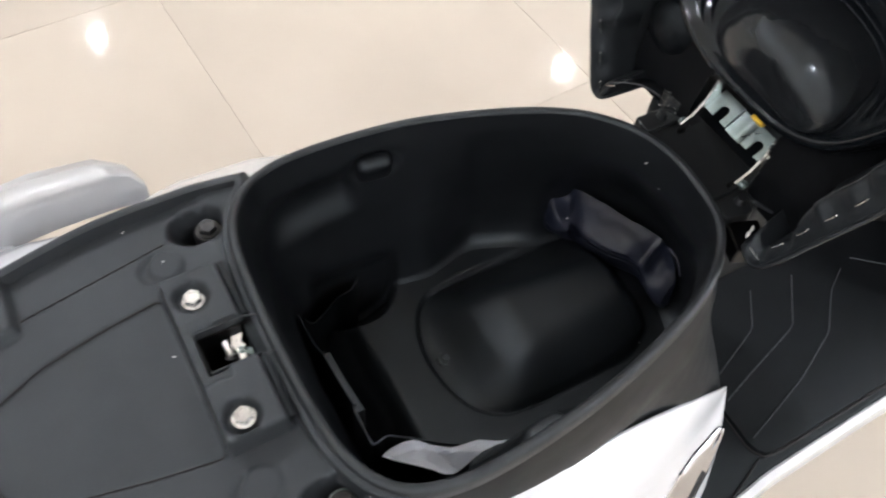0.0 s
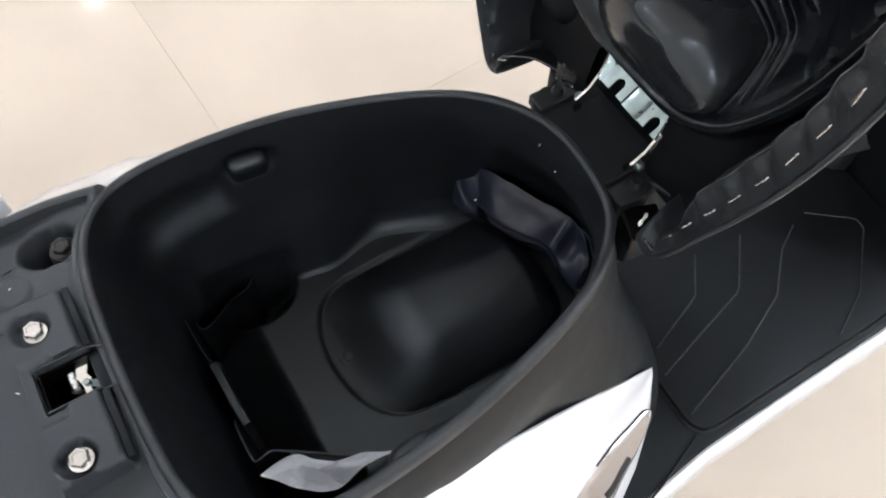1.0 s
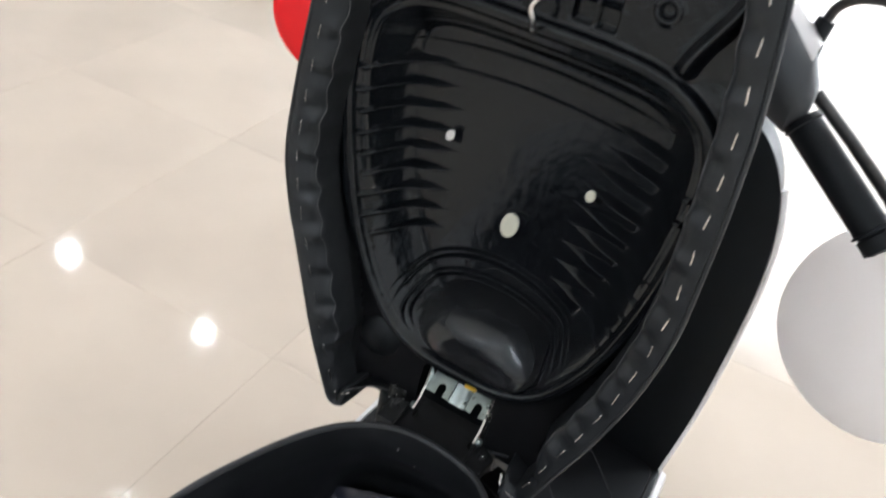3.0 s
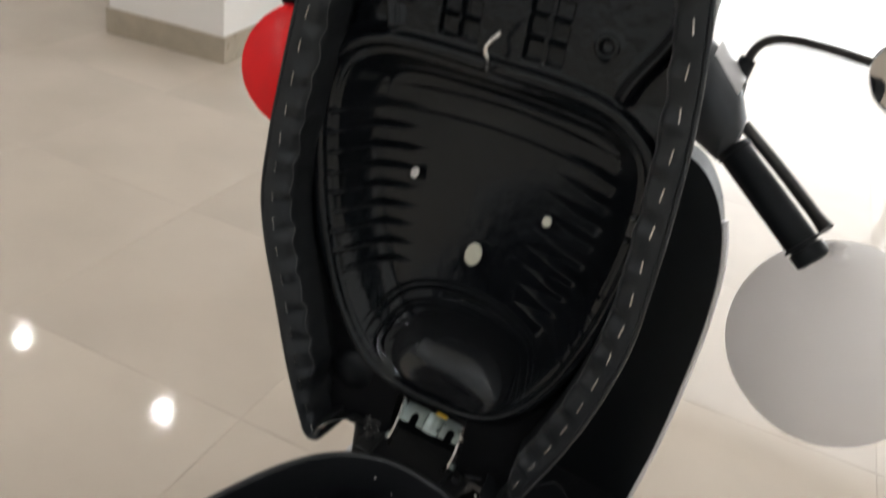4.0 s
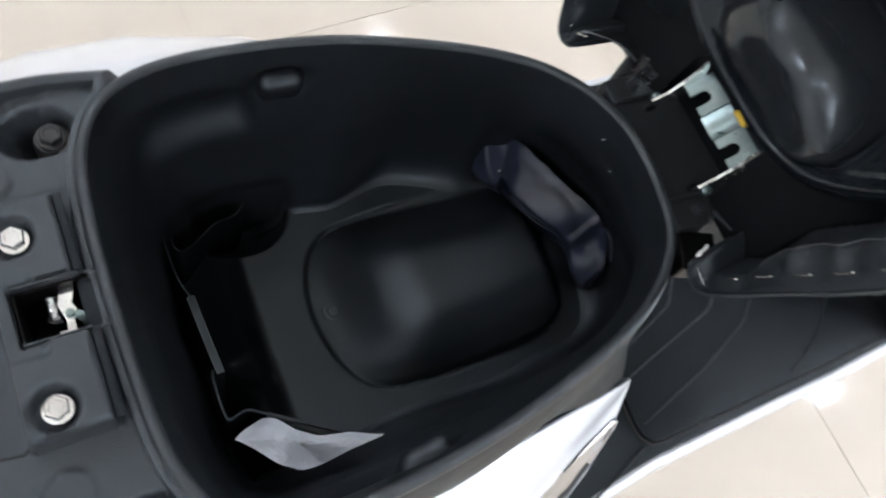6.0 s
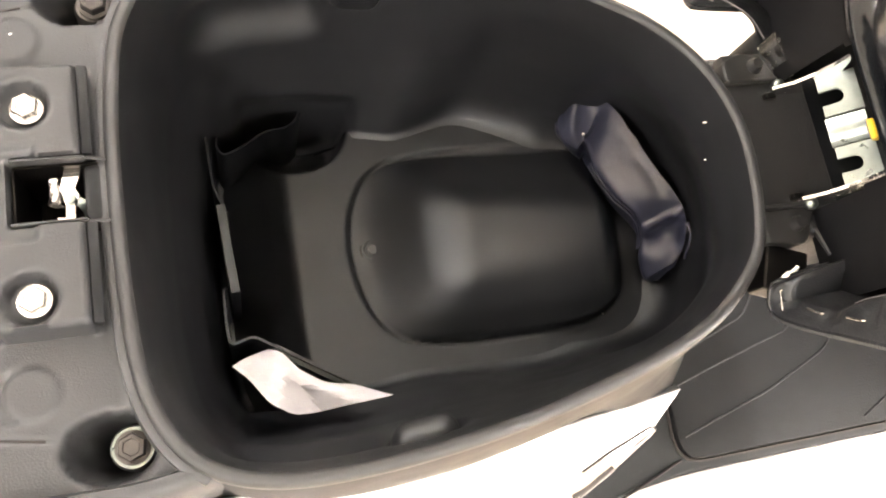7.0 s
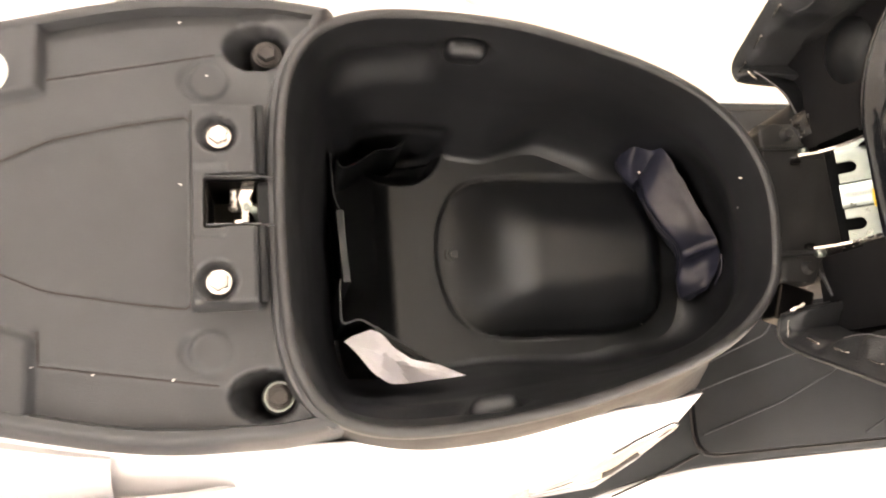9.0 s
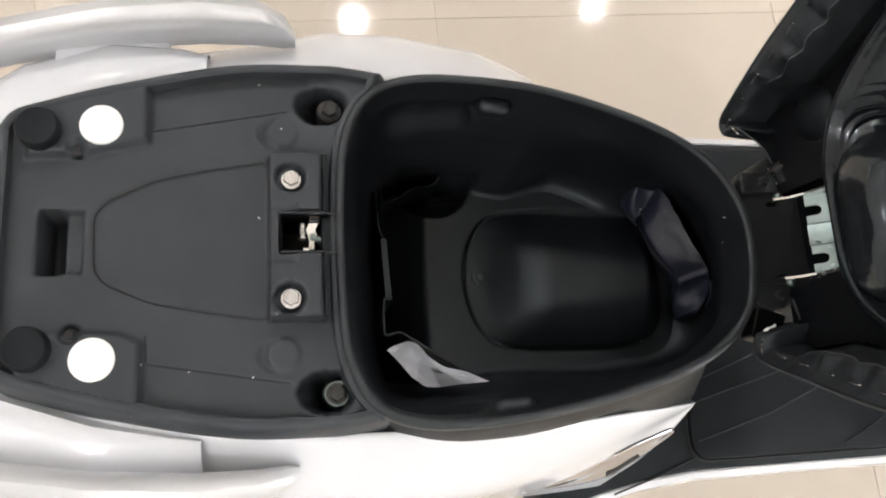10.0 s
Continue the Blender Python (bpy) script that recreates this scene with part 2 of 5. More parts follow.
def depth_in(p, ring):
    """Distance from the outline, positive inside it."""
    q, best = Vector((p[0], p[1])), 1e9
    for a, b in zip(ring, ring[1:] + ring[:1]):
        d = b - a
        f = max(0.0, min(1.0, (q - a).dot(d) / max(1e-12, d.length_squared)))
        best = min(best, (q - a - d * f).length)
    return best if inside(p, ring) else -best


def relief(u0, u1, v0, v1, step, keep, place):
    """A moulded sheet: a fine grid over (u, v), kept where keep(u, v), put in space by place(u, v)."""
    nu, nv = int((u1 - u0) / step) + 1, int((v1 - v0) / step) + 1
    bm, at = bmesh.new(), {}
    for i in range(nu):
        for j in range(nv):
            u, v = u0 + i * step, v0 + j * step
            if keep(u, v):
                at[i, j] = bm.verts.new(place(u, v))
    for (i, j), a in at.items():
        b, c, d = at.get((i + 1, j)), at.get((i + 1, j + 1)), at.get((i, j + 1))
        if b and c and d:
            bm.faces.new((a, b, c, d))
    return bm


def in_box(u, v, u0, u1, v0, v1, soft=0.002):
    """1 inside a box, 0 outside, with soft flanks."""
    d = min(u - u0, u1 - u, v - v0, v1 - v)
    return smoothstep(-soft / 2, soft / 2, d)


def in_disc(u, v, cu, cv, ru, rv=None, soft=0.15):
    return 1 - smoothstep(1 - soft / 2, 1 + soft / 2, math.hypot((u - cu) / ru, (v - cv) / (rv or ru)))

# ================= showroom =================
X0, X1, Y0, Y1, CEIL = -4.2, 5.4, -4.4, 6.2, 2.9


def wall(name, size, place, label):
    return tagged(part(name, box(size, Matrix.Translation(place)), M_WALL, smooth=False), label, "wall", kind="structure")


wall("wall_west", (0.15, Y1 - Y0 + 0.3, CEIL), (X0 - 0.075, (Y0 + Y1) / 2, CEIL / 2), "plain white painted showroom wall")
wall("wall_north", (X1 - X0, 0.15, CEIL), ((X0 + X1) / 2, Y1 + 0.075, CEIL / 2), "plain white painted showroom wall")
wall("wall_south", (X1 - X0, 0.15, CEIL), ((X0 + X1) / 2, Y0 - 0.075, CEIL / 2), "plain white painted showroom wall")
# the street wall, with one wide glazed opening from y = -3.8 to 0.6
wall("wall_east", (0.15, Y1 - 0.6 + 0.15, CEIL), (X1 + 0.075, (Y1 + 0.75) / 2, CEIL / 2), "white painted wall beside the glazed shop front")
wall("wall_east_corner", (0.15, 0.6, CEIL), (X1 + 0.075, -4.1, CEIL / 2), "white painted wall beside the glazed shop front")
wall("wall_east_lintel", (0.15, 4.4, 0.15), (X1 + 0.075, -1.6, CEIL - 0.075), "white painted lintel over the glazed shop front")
tagged(part("ceiling", box((X1 - X0 + 0.3, Y1 - Y0 + 0.3, 0.1), Matrix.Translation(((X0 + X1) / 2, (Y0 + Y1) / 2, CEIL + 0.05))), M_WALL, smooth=False),
       "flat white plaster showroom ceiling", "ceiling", kind="structure")

shop_front = empty("window_1", (X1 + 0.075, -1.6, 0), "bright full-height glazed shop front with grey frame", "window", kind="structure")
for k in range(4):
    y = -3.8 + 4.4 * k / 3
    part("window_frame", box((0.06, 0.06, 2.75), Matrix.Translation((X1 + 0.075, min(max(y, -3.77), 0.57), 1.375)), 0.004), M_FRAME, shop_front, smooth=False)
for z in (2.72,):
    part("window_frame", box((0.05, 4.3, 0.06), Matrix.Translation((X1 + 0.075, -1.6, z)), 0.004), M_FRAME, shop_front, smooth=False)
for k in range(3):
    pane = part("pane", box((0.008, 4.4 / 3 - 0.06, 2.63), Matrix.Translation((X1 + 0.075, -3.8 + 4.4 * (k + 0.5) / 3, 1.375))), M_CLEAR, shop_front, smooth=False)
    pane.visible_shadow = False
tagged(part("backdrop", box((0.1, 12, 4.5), Matrix.Translation((6.6, -1.6, 2.2))), glow("bright_street", (1.0, 0.98, 0.95), 1.1), smooth=False),
       "overexposed bright daylight outside the shop", "backdrop", kind="structure")
tagged(part("ground", box((24, 30, 0.1), Matrix.Translation((2, 0, -0.12))), material("pale_concrete", (0.62, 0.60, 0.57), 0.8, spots=0.2, spot_scale=4), smooth=False),
       "pale concrete ground below and outside the showroom", "ground", kind="structure")

# low white plinth with a tiled skirting
TURN_P = 10
pillar = empty("plinth", (2.95, 2.52, 0), "white painted square plinth with beige tile skirting", "plinth", kind="structure")
pm = pose(2.94, 2.53, 0, 0, 0, TURN_P - 1)
part("shaft", box((0.60, 0.60, 1.25), pm @ Matrix.Translation((0, 0, 0.625)), 0.006), M_WALL, pillar, smooth=False)
for a in range(4):
    m = pm @ pose(0, 0, 0, 0, 0, 90 * a) @ Matrix.Translation((0.306, 0, 0.06))
    part("skirting_tile", box((0.012, 0.622, 0.12), m, 0.002), M_SKIRT, pillar, "beige glazed skirting tile", smooth=False)

# round downlights, which the polished floor mirrors
lamp_bm = lathe([(0.0, -0.006), (0.037, -0.006), (0.040, -0.002)], sides=20)
lamp_me = mesh_of("lens", lamp_bm, M_GLASS_LAMP)
ring_me = mesh_of("trim_ring", lathe([(0.040, -0.004), (0.060, -0.006), (0.065, 0.0), (0.040, 0.0)], sides=20), M_WALL)
LAMPS = [(3.09, 4.41), (3.13, 3.04), (1.77, 2.34), (0.34, 2.19), (0.30, 4.70), (3.45, -0.45), (1.75, -1.35), (-1.2, 2.1), (-1.3, -1.4),
         (0.3, -2.7), (1.8, -2.9), (-1.2, -2.9),
         # unseen lamps, added to brighten the sides that face the rear
         (-2.6, 2.1), (-2.6, 0.5), (-2.6, -1.4)]
for x, y in LAMPS:
    lamp = empty("downlight", (x, y, CEIL), "small round recessed ceiling downlight, switched on", "ceiling light", "ceiling downlights")
    for name, me in (("lens", lamp_me), ("trim_ring", ring_me)):
        o = new(name, me)
        o.parent = lamp

# ================= scooter =================
scooter = empty("motor_scooter", (0.25, 0, 0), "white and black motor scooter with its seat tipped open", "scooter")

# ---- storage bin ----
LEFT = [(0.041, 0.0), (0.043, 0.06), (0.050, 0.100), (0.068, 0.128), (0.10, 0.1420), (0.15, 0.1440), (0.22, 0.1365), (0.285, 0.1180), (0.335, 0.0975), (0.370, 0.0745), (0.3955, 0.0420)]
RIGHT = [(0.4065, 0.0), (0.400, -0.0570), (0.379, -0.0870), (0.345, -0.1100), (0.29, -0.1290), (0.22, -0.1445), (0.15, -0.1520), (0.10, -0.1500), (0.068, -0.1365), (0.050, -0.1085), (0.043, -0.0685)]
MOUTH = resample(spline(LEFT + RIGHT, 400), 200)


def lift(ring, z):
    return [Vector((p.x, p.y, z(p) if callable(z) else z)) for p in ring]


WELL = resample(spline([(0.178, 0.003), (0.184, 0.038), (0.202, 0.066), (0.232, 0.0765), (0.30, 0.079), (0.36, 0.078), (0.392, 0.060), (0.404, 0.0),
                        (0.396, -0.050), (0.378, -0.070), (0.345, -0.080), (0.284, -0.081), (0.226, -0.0765), (0.200, -0.063), (0.184, -0.036)], 400), 400)
FLOOR_Z = 0.513
# height, then how far the wall stands in: along the rear part, and along the front part
WALL = [(0.691, 0.0, 0.0), (0.684, 0.001, 0.001), (0.674, 0.003, 0.002), (0.654, 0.0065, 0.002), (0.632, 0.010, 0.001), (0.60, 0.016, 0.0), (0.58, 0.022, 0.0), (0.56, 0.029, 0.0),
        (0.54, 0.0350, 0.001), (0.531, 0.0375, 0.003), (0.524, 0.0392, 0.006), (0.5188, 0.0410, 0.010), (0.5158, 0.0430, 0.0135), (0.5134, 0.0470, 0.0190)]


def stands_in(z):
    for (z0, a0, b0), (z1, a1, b1) in zip(WALL, WALL[1:]):
        if z1 <= z <= z0:
            f = (z0 - z) / (z0 - z1)
            return a0 + (a1 - a0) * f, b0 + (b1 - b0) * f
    return WALL[-1][1:]


def inset(ring, back, front, under=0.0):
    """The mouth pushed inwards: by one amount along the rear part, another along the front part, which runs forward below the rim."""
    out = []
    for r, p, q, u in zip(ring, offset2d(ring, -back * 0.97), offset2d(ring, -front), offset2d(ring, -front + under)):
        k = smoothstep(0.228, 0.292, r.x) if r.y > 0 else smoothstep(0.205, 0.365, r.x)
        m = p.lerp(q, k)
        if r.y < 0:
            m.y += 0.12 * back * (1 - k) * smoothstep(0.06, 0.10, r.x)
        out.append(m.lerp(u, smoothstep(0.345, 0.398, r.x)))
    return out


def pocket(x, y):
    """1 in the depth of the rear trench and of the round pocket beside it."""
    r = math.hypot((x - 0.150) / 0.041, (y - 0.107) / 0.0375)
    return max(smoothstep(0.141, 0.122, x) * 0.20 + 0.80 * smoothstep(0.136, 0.080, x), smoothstep(1.0, 0.82, r) * 0.7 + 0.3 * smoothstep(0.9, 0.2, r))


def bin_floor(x, y):
    """Height of the floor: a ledge, a long hump in a slightly sunk field, and a trench with a round pocket at the rear."""
    d = depth_in((x, y), WELL)
    z = FLOOR_Z - 0.006 * smoothstep(-0.0008, 0.0028, d) * smoothstep(0.36, 0.24, x)
    c = -0.003 - 0.007 * smoothstep(0.22, 0.36, x)
    half = 0.036 - 0.016 * smoothstep(0.215, 0.36, x)
    k = max(0.0, (0.079 - abs(y - c)) / (0.079 - half))
    # straight flanks, rounded over into a flat top
    across = max(0.0, (1.0 - math.log(math.exp(9 * (1 - min(k, 2.5))) + 1) / 9) - (1.0 - math.log(math.exp(9.0) + 1) / 9))
    along = 0.046 * smoothstep(0.184, 0.268, x) + 0.004 * smoothstep(0.25, 0.37, x)
    z += along * across * smoothstep(0.404, 0.364, x) * smoothstep(0.0, 0.007, d)
    return z - 0.058 * pocket(x, y)


def hollow(x, z):
    """1 in the shallow moulded hollow of a side wall, with a clear lower edge."""
    low = 0.606 + 0.10 * max(0.0, x - 0.10) - 0.06 * max(0.0, 0.10 - x)
    return smoothstep(0.062, 0.096, x) * smoothstep(0.168, 0.160, x) * smoothstep(low - 0.004, low + 0.026, z) * smoothstep(0.668, 0.640, z)


rings = [lift(offset2d(MOUTH, 0.0092), 0.668), lift(offset2d(MOUTH, 0.0090), 0.688), lift(offset2d(MOUTH, 0.0084), 0.6935), lift(offset2d(MOUTH, 0.0070), 0.6962), lift(offset2d(MOUTH, 0.0050), 0.6972), lift(offset2d(MOUTH, 0.0028), 0.6975),
         lift(offset2d(MOUTH, 0.0016), 0.6968), lift(offset2d(MOUTH, 0.0004), 0.6945)]
levels = [0.691 - 0.004 * k for k in range(41)] + [0.528, 0.5255, 0.523, 0.521, 0.519, 0.5172, 0.5158, 0.5145, 0.5134]
for z in levels:
    back, front = stands_in(z)
    ring = lift(inset(MOUTH, back, front, 0.030 * smoothstep(0.660, 0.570, z)), z)
    for p in ring:
        s = 1 if p.y > 0 else -1
        p.y += s * (0.010 * hollow(p.x, p.z) + 0.005 * in_disc(p.x, p.z, 0.186, 0.660, 0.022, 0.014, 0.4)) * smoothstep(0.05, 0.09, abs(p.y))
        if z < 0.56:
            # the round pocket bites into the foot of the wall
            bite = in_disc(p.x, p.y, 0.150, 0.107, 0.043, 0.043, 0.2) * smoothstep(0.560, 0.535, z) if s > 0 else 0.0
            p.y += 0.008 * bite
            if z < 0.530:
                p.z -= 0.058 * pocket(p.x, p.y) * smoothstep(0.530, 0.519, z)
    rings.append(ring)
FLOOR_KEEP = inset(MOUTH, 0.0400, 0.0100, 0.027)
bin_ob = part("storage_bin", loft(rings[7:], True, False, False), M_BIN, scooter, "deep black plastic under-seat storage bin", angle=70)
part("bin_rim", loft(rings[:8], True, False, False), M_RIM, bin_ob, "dull black rolled rim of the bin", angle=70)
part("bin_floor", relief(0.06, 0.440, -0.160, 0.150, 0.002, lambda u, v: inside((u, v), FLOOR_KEEP), lambda u, v: Vector((u, v, bin_floor(u, v)))), M_BIN, bin_ob, angle=80)
part("drain_plug", lathe([(0.0, 0.0045), (0.0035, 0.0045), (0.004, 0.002), (0.0062, 0.002), (0.007, 0.0035), (0.0082, 0.003), (0.009, 0.0)], pose(0.198, 0.003, FLOOR_Z - 0.0065, 0, -8, 0), 18), M_DECK, bin_ob)
# near-black ring laid round the plug to show as a dark groove
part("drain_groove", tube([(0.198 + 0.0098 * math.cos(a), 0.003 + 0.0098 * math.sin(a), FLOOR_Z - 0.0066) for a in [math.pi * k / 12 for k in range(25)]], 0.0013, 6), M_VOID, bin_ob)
for x, y, z in ((0.4003, 0.0235, 0.6722), (0.4040, 0.003, 0.6564), (0.372, -0.072, 0.5165)):
    part("speck", box((0.0010, 0.0010, 0.0036 if z > 0.66 else 0.0014), pose(x, y, z, 20, 0, 0)), M_STICKER, bin_ob, smooth=False)
# raised notches near the rim, one each side
for s in (1, -1):
    y = s * 0.1365 - (0.0085 if s < 0 else 0)
    size, edge = ((0.034, 0.018, 0.030), 0.0085) if s > 0 else ((0.040, 0.024, 0.030), 0.0115)
    part("moulded_notch", box(size, pose(0.186, y + s * 0.0015, 0.656, s * 12, 0, -s * 5), edge, 5), M_BIN, bin_ob, angle=70)


def sheet(path, low, high, thick):
    """A thin upright plate along a plan path; low and high give its edges."""
    pts = [Vector((p[0], p[1])) for p in path]
    bm = bmesh.new()
    rows = []
    for i, p in enumerate(pts):
        t = (pts[min(i + 1, len(pts) - 1)] - pts[max(i - 1, 0)]).normalized()
        n = Vector((t.y, -t.x)) * thick / 2
        lo, hi = low(i / (len(pts) - 1)), high(i / (len(pts) - 1))
        rows.append([Vector((p.x + n.x, p.y + n.y, lo)), Vector((p.x + n.x, p.y + n.y, hi)), Vector((p.x - n.x, p.y - n.y, hi)), Vector((p.x - n.x, p.y - n.y, lo))])
    return loft(rows, True, True, True, bm)


# rear partition: a low middle web and two higher wings that curl forward
part("partition_web", sheet(spline([(0.0880, 0.034), (0.0895, 0.002), (0.0915, -0.029)], 8, False), lambda f: 0.400, lambda f: 0.562, 0.0060), M_BIN, bin_ob)
# the two left wings take the darker cowl plastic in place of shade
part("partition_wing", sheet(spline([(0.092, 0.032), (0.0865, 0.044), (0.0838, 0.058), (0.0826, 0.088)], 14, False), lambda f: 0.400, lambda f: 0.548 + 0.006 * f, 0.0011), M_COWL, bin_ob)
part("partition_wing", sheet(spline([(0.0905, 0.094), (0.0895, 0.085), (0.0950, 0.0795), (0.110, 0.087), (0.126, 0.0965), (0.141, 0.0975), (0.149, 0.102), (0.153, 0.108)], 30, False), lambda f: 0.400,
                             lambda f: 0.538 + 0.003 * math.sin(9 * f), 0.0011), M_COWL, bin_ob)
part("partition_wing", sheet(spline([(0.0860, -0.030), (0.0838, -0.034), (0.0838, -0.060), (0.087, -0.0655), (0.099, -0.0625), (0.110, -0.068), (0.132, -0.082), (0.160, -0.0995)], 34, False), lambda f: 0.400,
                             lambda f: 0.584 - 0.022 * f, 0.0016), M_BIN, bin_ob)
part("wing_return", sheet(spline([(0.112, -0.0705), (0.134, -0.0845), (0.161, -0.1015)], 14, False), lambda f: 0.400, lambda f: 0.566 - 0.010 * f, 0.0060), M_BIN, bin_ob)

# ---- cowl below the bin ----
def flare(ring, back, front):
    return [p.lerp(q, smoothstep(0.26, 0.40, r.x)) for r, p, q in zip(ring, offset2d(ring, back), offset2d(ring, front))]


rings = [lift(offset2d(MOUTH, 0.0082), 0.684), lift(offset2d(MOUTH, 0.0100), 0.679), lift(flare(MOUTH, 0.0128, 0.0120), 0.668), lift(flare(MOUTH, 0.0152, 0.0145), 0.658), lift(flare(MOUTH, 0.0180, 0.018), 0.645), lift(flare(MOUTH, 0.0205, 0.022), 0.625), lift(flare(MOUTH, 0.02, 0.036), 0.57),
         lift(flare(MOUTH, 0.025, 0.056), 0.52), lift(flare(MOUTH, 0.03, 0.080), 0.465), lift(flare(MOUTH, 0.035, 0.098), 0.42), lift(flare(MOUTH, 0.035, 0.115), 0.375), lift(flare(MOUTH, 0.035, 0.12), 0.31)]
part("cowl", loft(rings, True, False, True), M_COWL, scooter, "black plastic cowl below the bin rim", angle=60)
# ---- tail deck ----
OUTER = [(0.075, 0.153), (0.045, 0.1575), (0.02, 0.159), (-0.055, 0.1565), (-0.146, 0.137), (-0.200, 0.1215), (-0.226, 0.112), (-0.236, 0.098)]
REAR = [p for p in offset2d(MOUTH, 0.005)]
EDGE = spline(OUTER, 60, False)
DECK = resample([Vector((p.x, p.y)) for p in EDGE] + [Vector((p.x, -p.y + 0.006)) for p in reversed(EDGE)] +
                sorted([p for p in REAR if p.x < 0.072], key=lambda p: p.y), 240)
D0 = 0.6835
lip = [lift(offset2d(DECK, 0.011), 0.60), lift(offset2d(DECK, 0.0095), 0.662), lift(offset2d(DECK, 0.0065), 0.676), lift(offset2d(DECK, 0.0030), 0.6855), lift(DECK, 0.6915), lift(offset2d(DECK, -0.004), 0.6935), lift(offset2d(DECK, -0.0075), 0.692), lift(offset2d(DECK, -0.010), 0.676)]
deck = part("tail_deck", loft(lip, True, True, False), M_DECK, scooter, "grey-black textured plastic tail deck", angle=50)
DECK_IN = offset2d(DECK, -0.0058)
PANEL = resample(rounded([(-0.162, 0.024), (-0.153, 0.036), (-0.115, 0.054), (-0.07, 0.064), (-0.0215, 0.0715), (-0.0215, -0.0665), (-0.07, -0.059), (-0.115, -0.050), (-0.153, -0.033), (-0.161, -0.022)], 0.006, 3), 60)
SIDE_L = [Vector(p) for p in ((-0.118, 0.098), (0.012, 0.1215), (0.012, 0.17), (-0.118, 0.17))]
SIDE_R = [Vector(p) for p in ((-0.119, -0.076), (-0.118, -0.0985), (0.010, -0.1205), (0.010, -0.17), (-0.123, -0.17), (-0.123, -0.076))]
CORNER_L = [Vector(p) for p in ((-0.215, 0.074), (-0.170, 0.076), (-0.121, 0.088), (-0.121, 0.2), (-0.215, 0.2))]
CORNER_R = [Vector(p) for p in ((-0.215, -0.070), (-0.140, -0.0735), (-0.121, -0.082), (-0.121, -0.2), (-0.215, -0.2))]


def deck_height(x, y):
    z = D0
    z -= 0.0016 * smoothstep(-0.001, 0.001, depth_in((x, y), PANEL))
    for ring in (SIDE_L, SIDE_R):
        z -= 0.0022 * smoothstep(-0.001, 0.001, depth_in((x, y), ring))
    for ring in (CORNER_L, CORNER_R):
        z += 0.0095 * smoothstep(-0.003, 0.003, depth_in((x, y), ring))
    block = in_box(x, y, -0.0215, 0.1, -0.0665, 0.0745, 0.003) * smoothstep(0.0258, 0.0205, x)
    z += 0.0205 * block - 0.004 * block * in_box(x, y, -0.03, 0.0, -0.021, 0.028)
    for bx, by in ((-0.003, 0.0515), (-0.004, -0.0505)):
        z -= 0.010 * in_disc(x, y, bx - 0.001, by, 0.0125, None, 0.25)
    z = z + (0.625 - z) * in_box(x, y, -0.0125, 0.0335, -0.0115, 0.0215, 0.002)
    for sy in (0.1245, -0.1260):
        r = math.hypot((x - 0.0230) / 0.0235, (y - sy) / 0.0182)
        if r < 1:
            # a scooped pit, deepest round its bolt
            z -= 0.020 * (1 - r ** 6) + 0.030 * (1 - r * r) * smoothstep(0.000, 0.030, x)
    for cy in (0.098, -0.0945):
        z += 0.0022 * in_disc(x, y, -0.0105, cy, 0.0132, None, 0.16) - 0.003 * in_disc(x, y, -0.019, cy, 0.0125, None, 0.2) * (1 - in_disc(x, y, -0.0105, cy, 0.0135, None, 0.16))
    z = z + (0.640 + 0.033 * smoothstep(-0.188, -0.185, x) - z) * in_box(x, y, -0.203, -0.1705, -0.0235, 0.028, 0.003)
    for hx, hy in ((-0.176, 0.0805), (-0.175, -0.0735)):
        z -= 0.007 * in_disc(x, y, hx, hy, 0.0075, None, 0.3)
    z += 0.003 * smoothstep(0.030, 0.038, x) * (1 - in_disc(x, y, 0.0235, 0.1245 if y > 0 else -0.126, 0.026, 0.02, 0.3))
    return z


for seam in ([p for p in offset2d(PANEL, 0.0)] + [PANEL[0]], [Vector((-0.118, 0.098)), Vector((-0.006, 0.1182))], [Vector((-0.119, -0.076)), Vector((-0.118, -0.0985)), Vector((-0.006, -0.1178))]):
    pts = [a.lerp(b, f / 6) for a, b in zip(seam, seam[1:]) for f in range(6)] + [seam[-1]]
    pts = [p for p in pts if p.x < -0.0225 or abs(p.y) > 0.08]
    part("seam_line", tube([(p.x, p.y, deck_height(p.x, p.y) + 0.0006) for p in pts], 0.0008, 5), M_GROOVE, deck)
part("deck_floor", relief(-0.236, 0.072, -0.156, 0.158, 0.002, lambda u, v: inside((u, v), DECK_IN), lambda u, v: Vector((u, v, deck_height(u, v)))), M_DECK, deck, angle=80)


def hex_bolt(parent, x, y, z, r, mat, washer=1.6, name="bolt", label=""):
    bm = lathe([(0.0, 0.0), (r * washer, 0.0), (r * washer, r * 0.22), (r * 1.15, r * 0.3)], Matrix.Translation((x, y, z)), 24)
    head = [[Vector((x + r * k * math.cos(a * math.pi / 3 + 0.4), y + r * k * math.sin(a * math.pi / 3 + 0.4), z + h)) for a in range(6)] for k, h in ((1.12, r * 0.25), (1.12, r * 0.95), (1.0, r * 1.1), (0.72, r * 1.1), (0.66, r * 0.98))]
    loft(head, True, True, True, bm)
    return part(name, bm, mat, parent, label, angle=25)


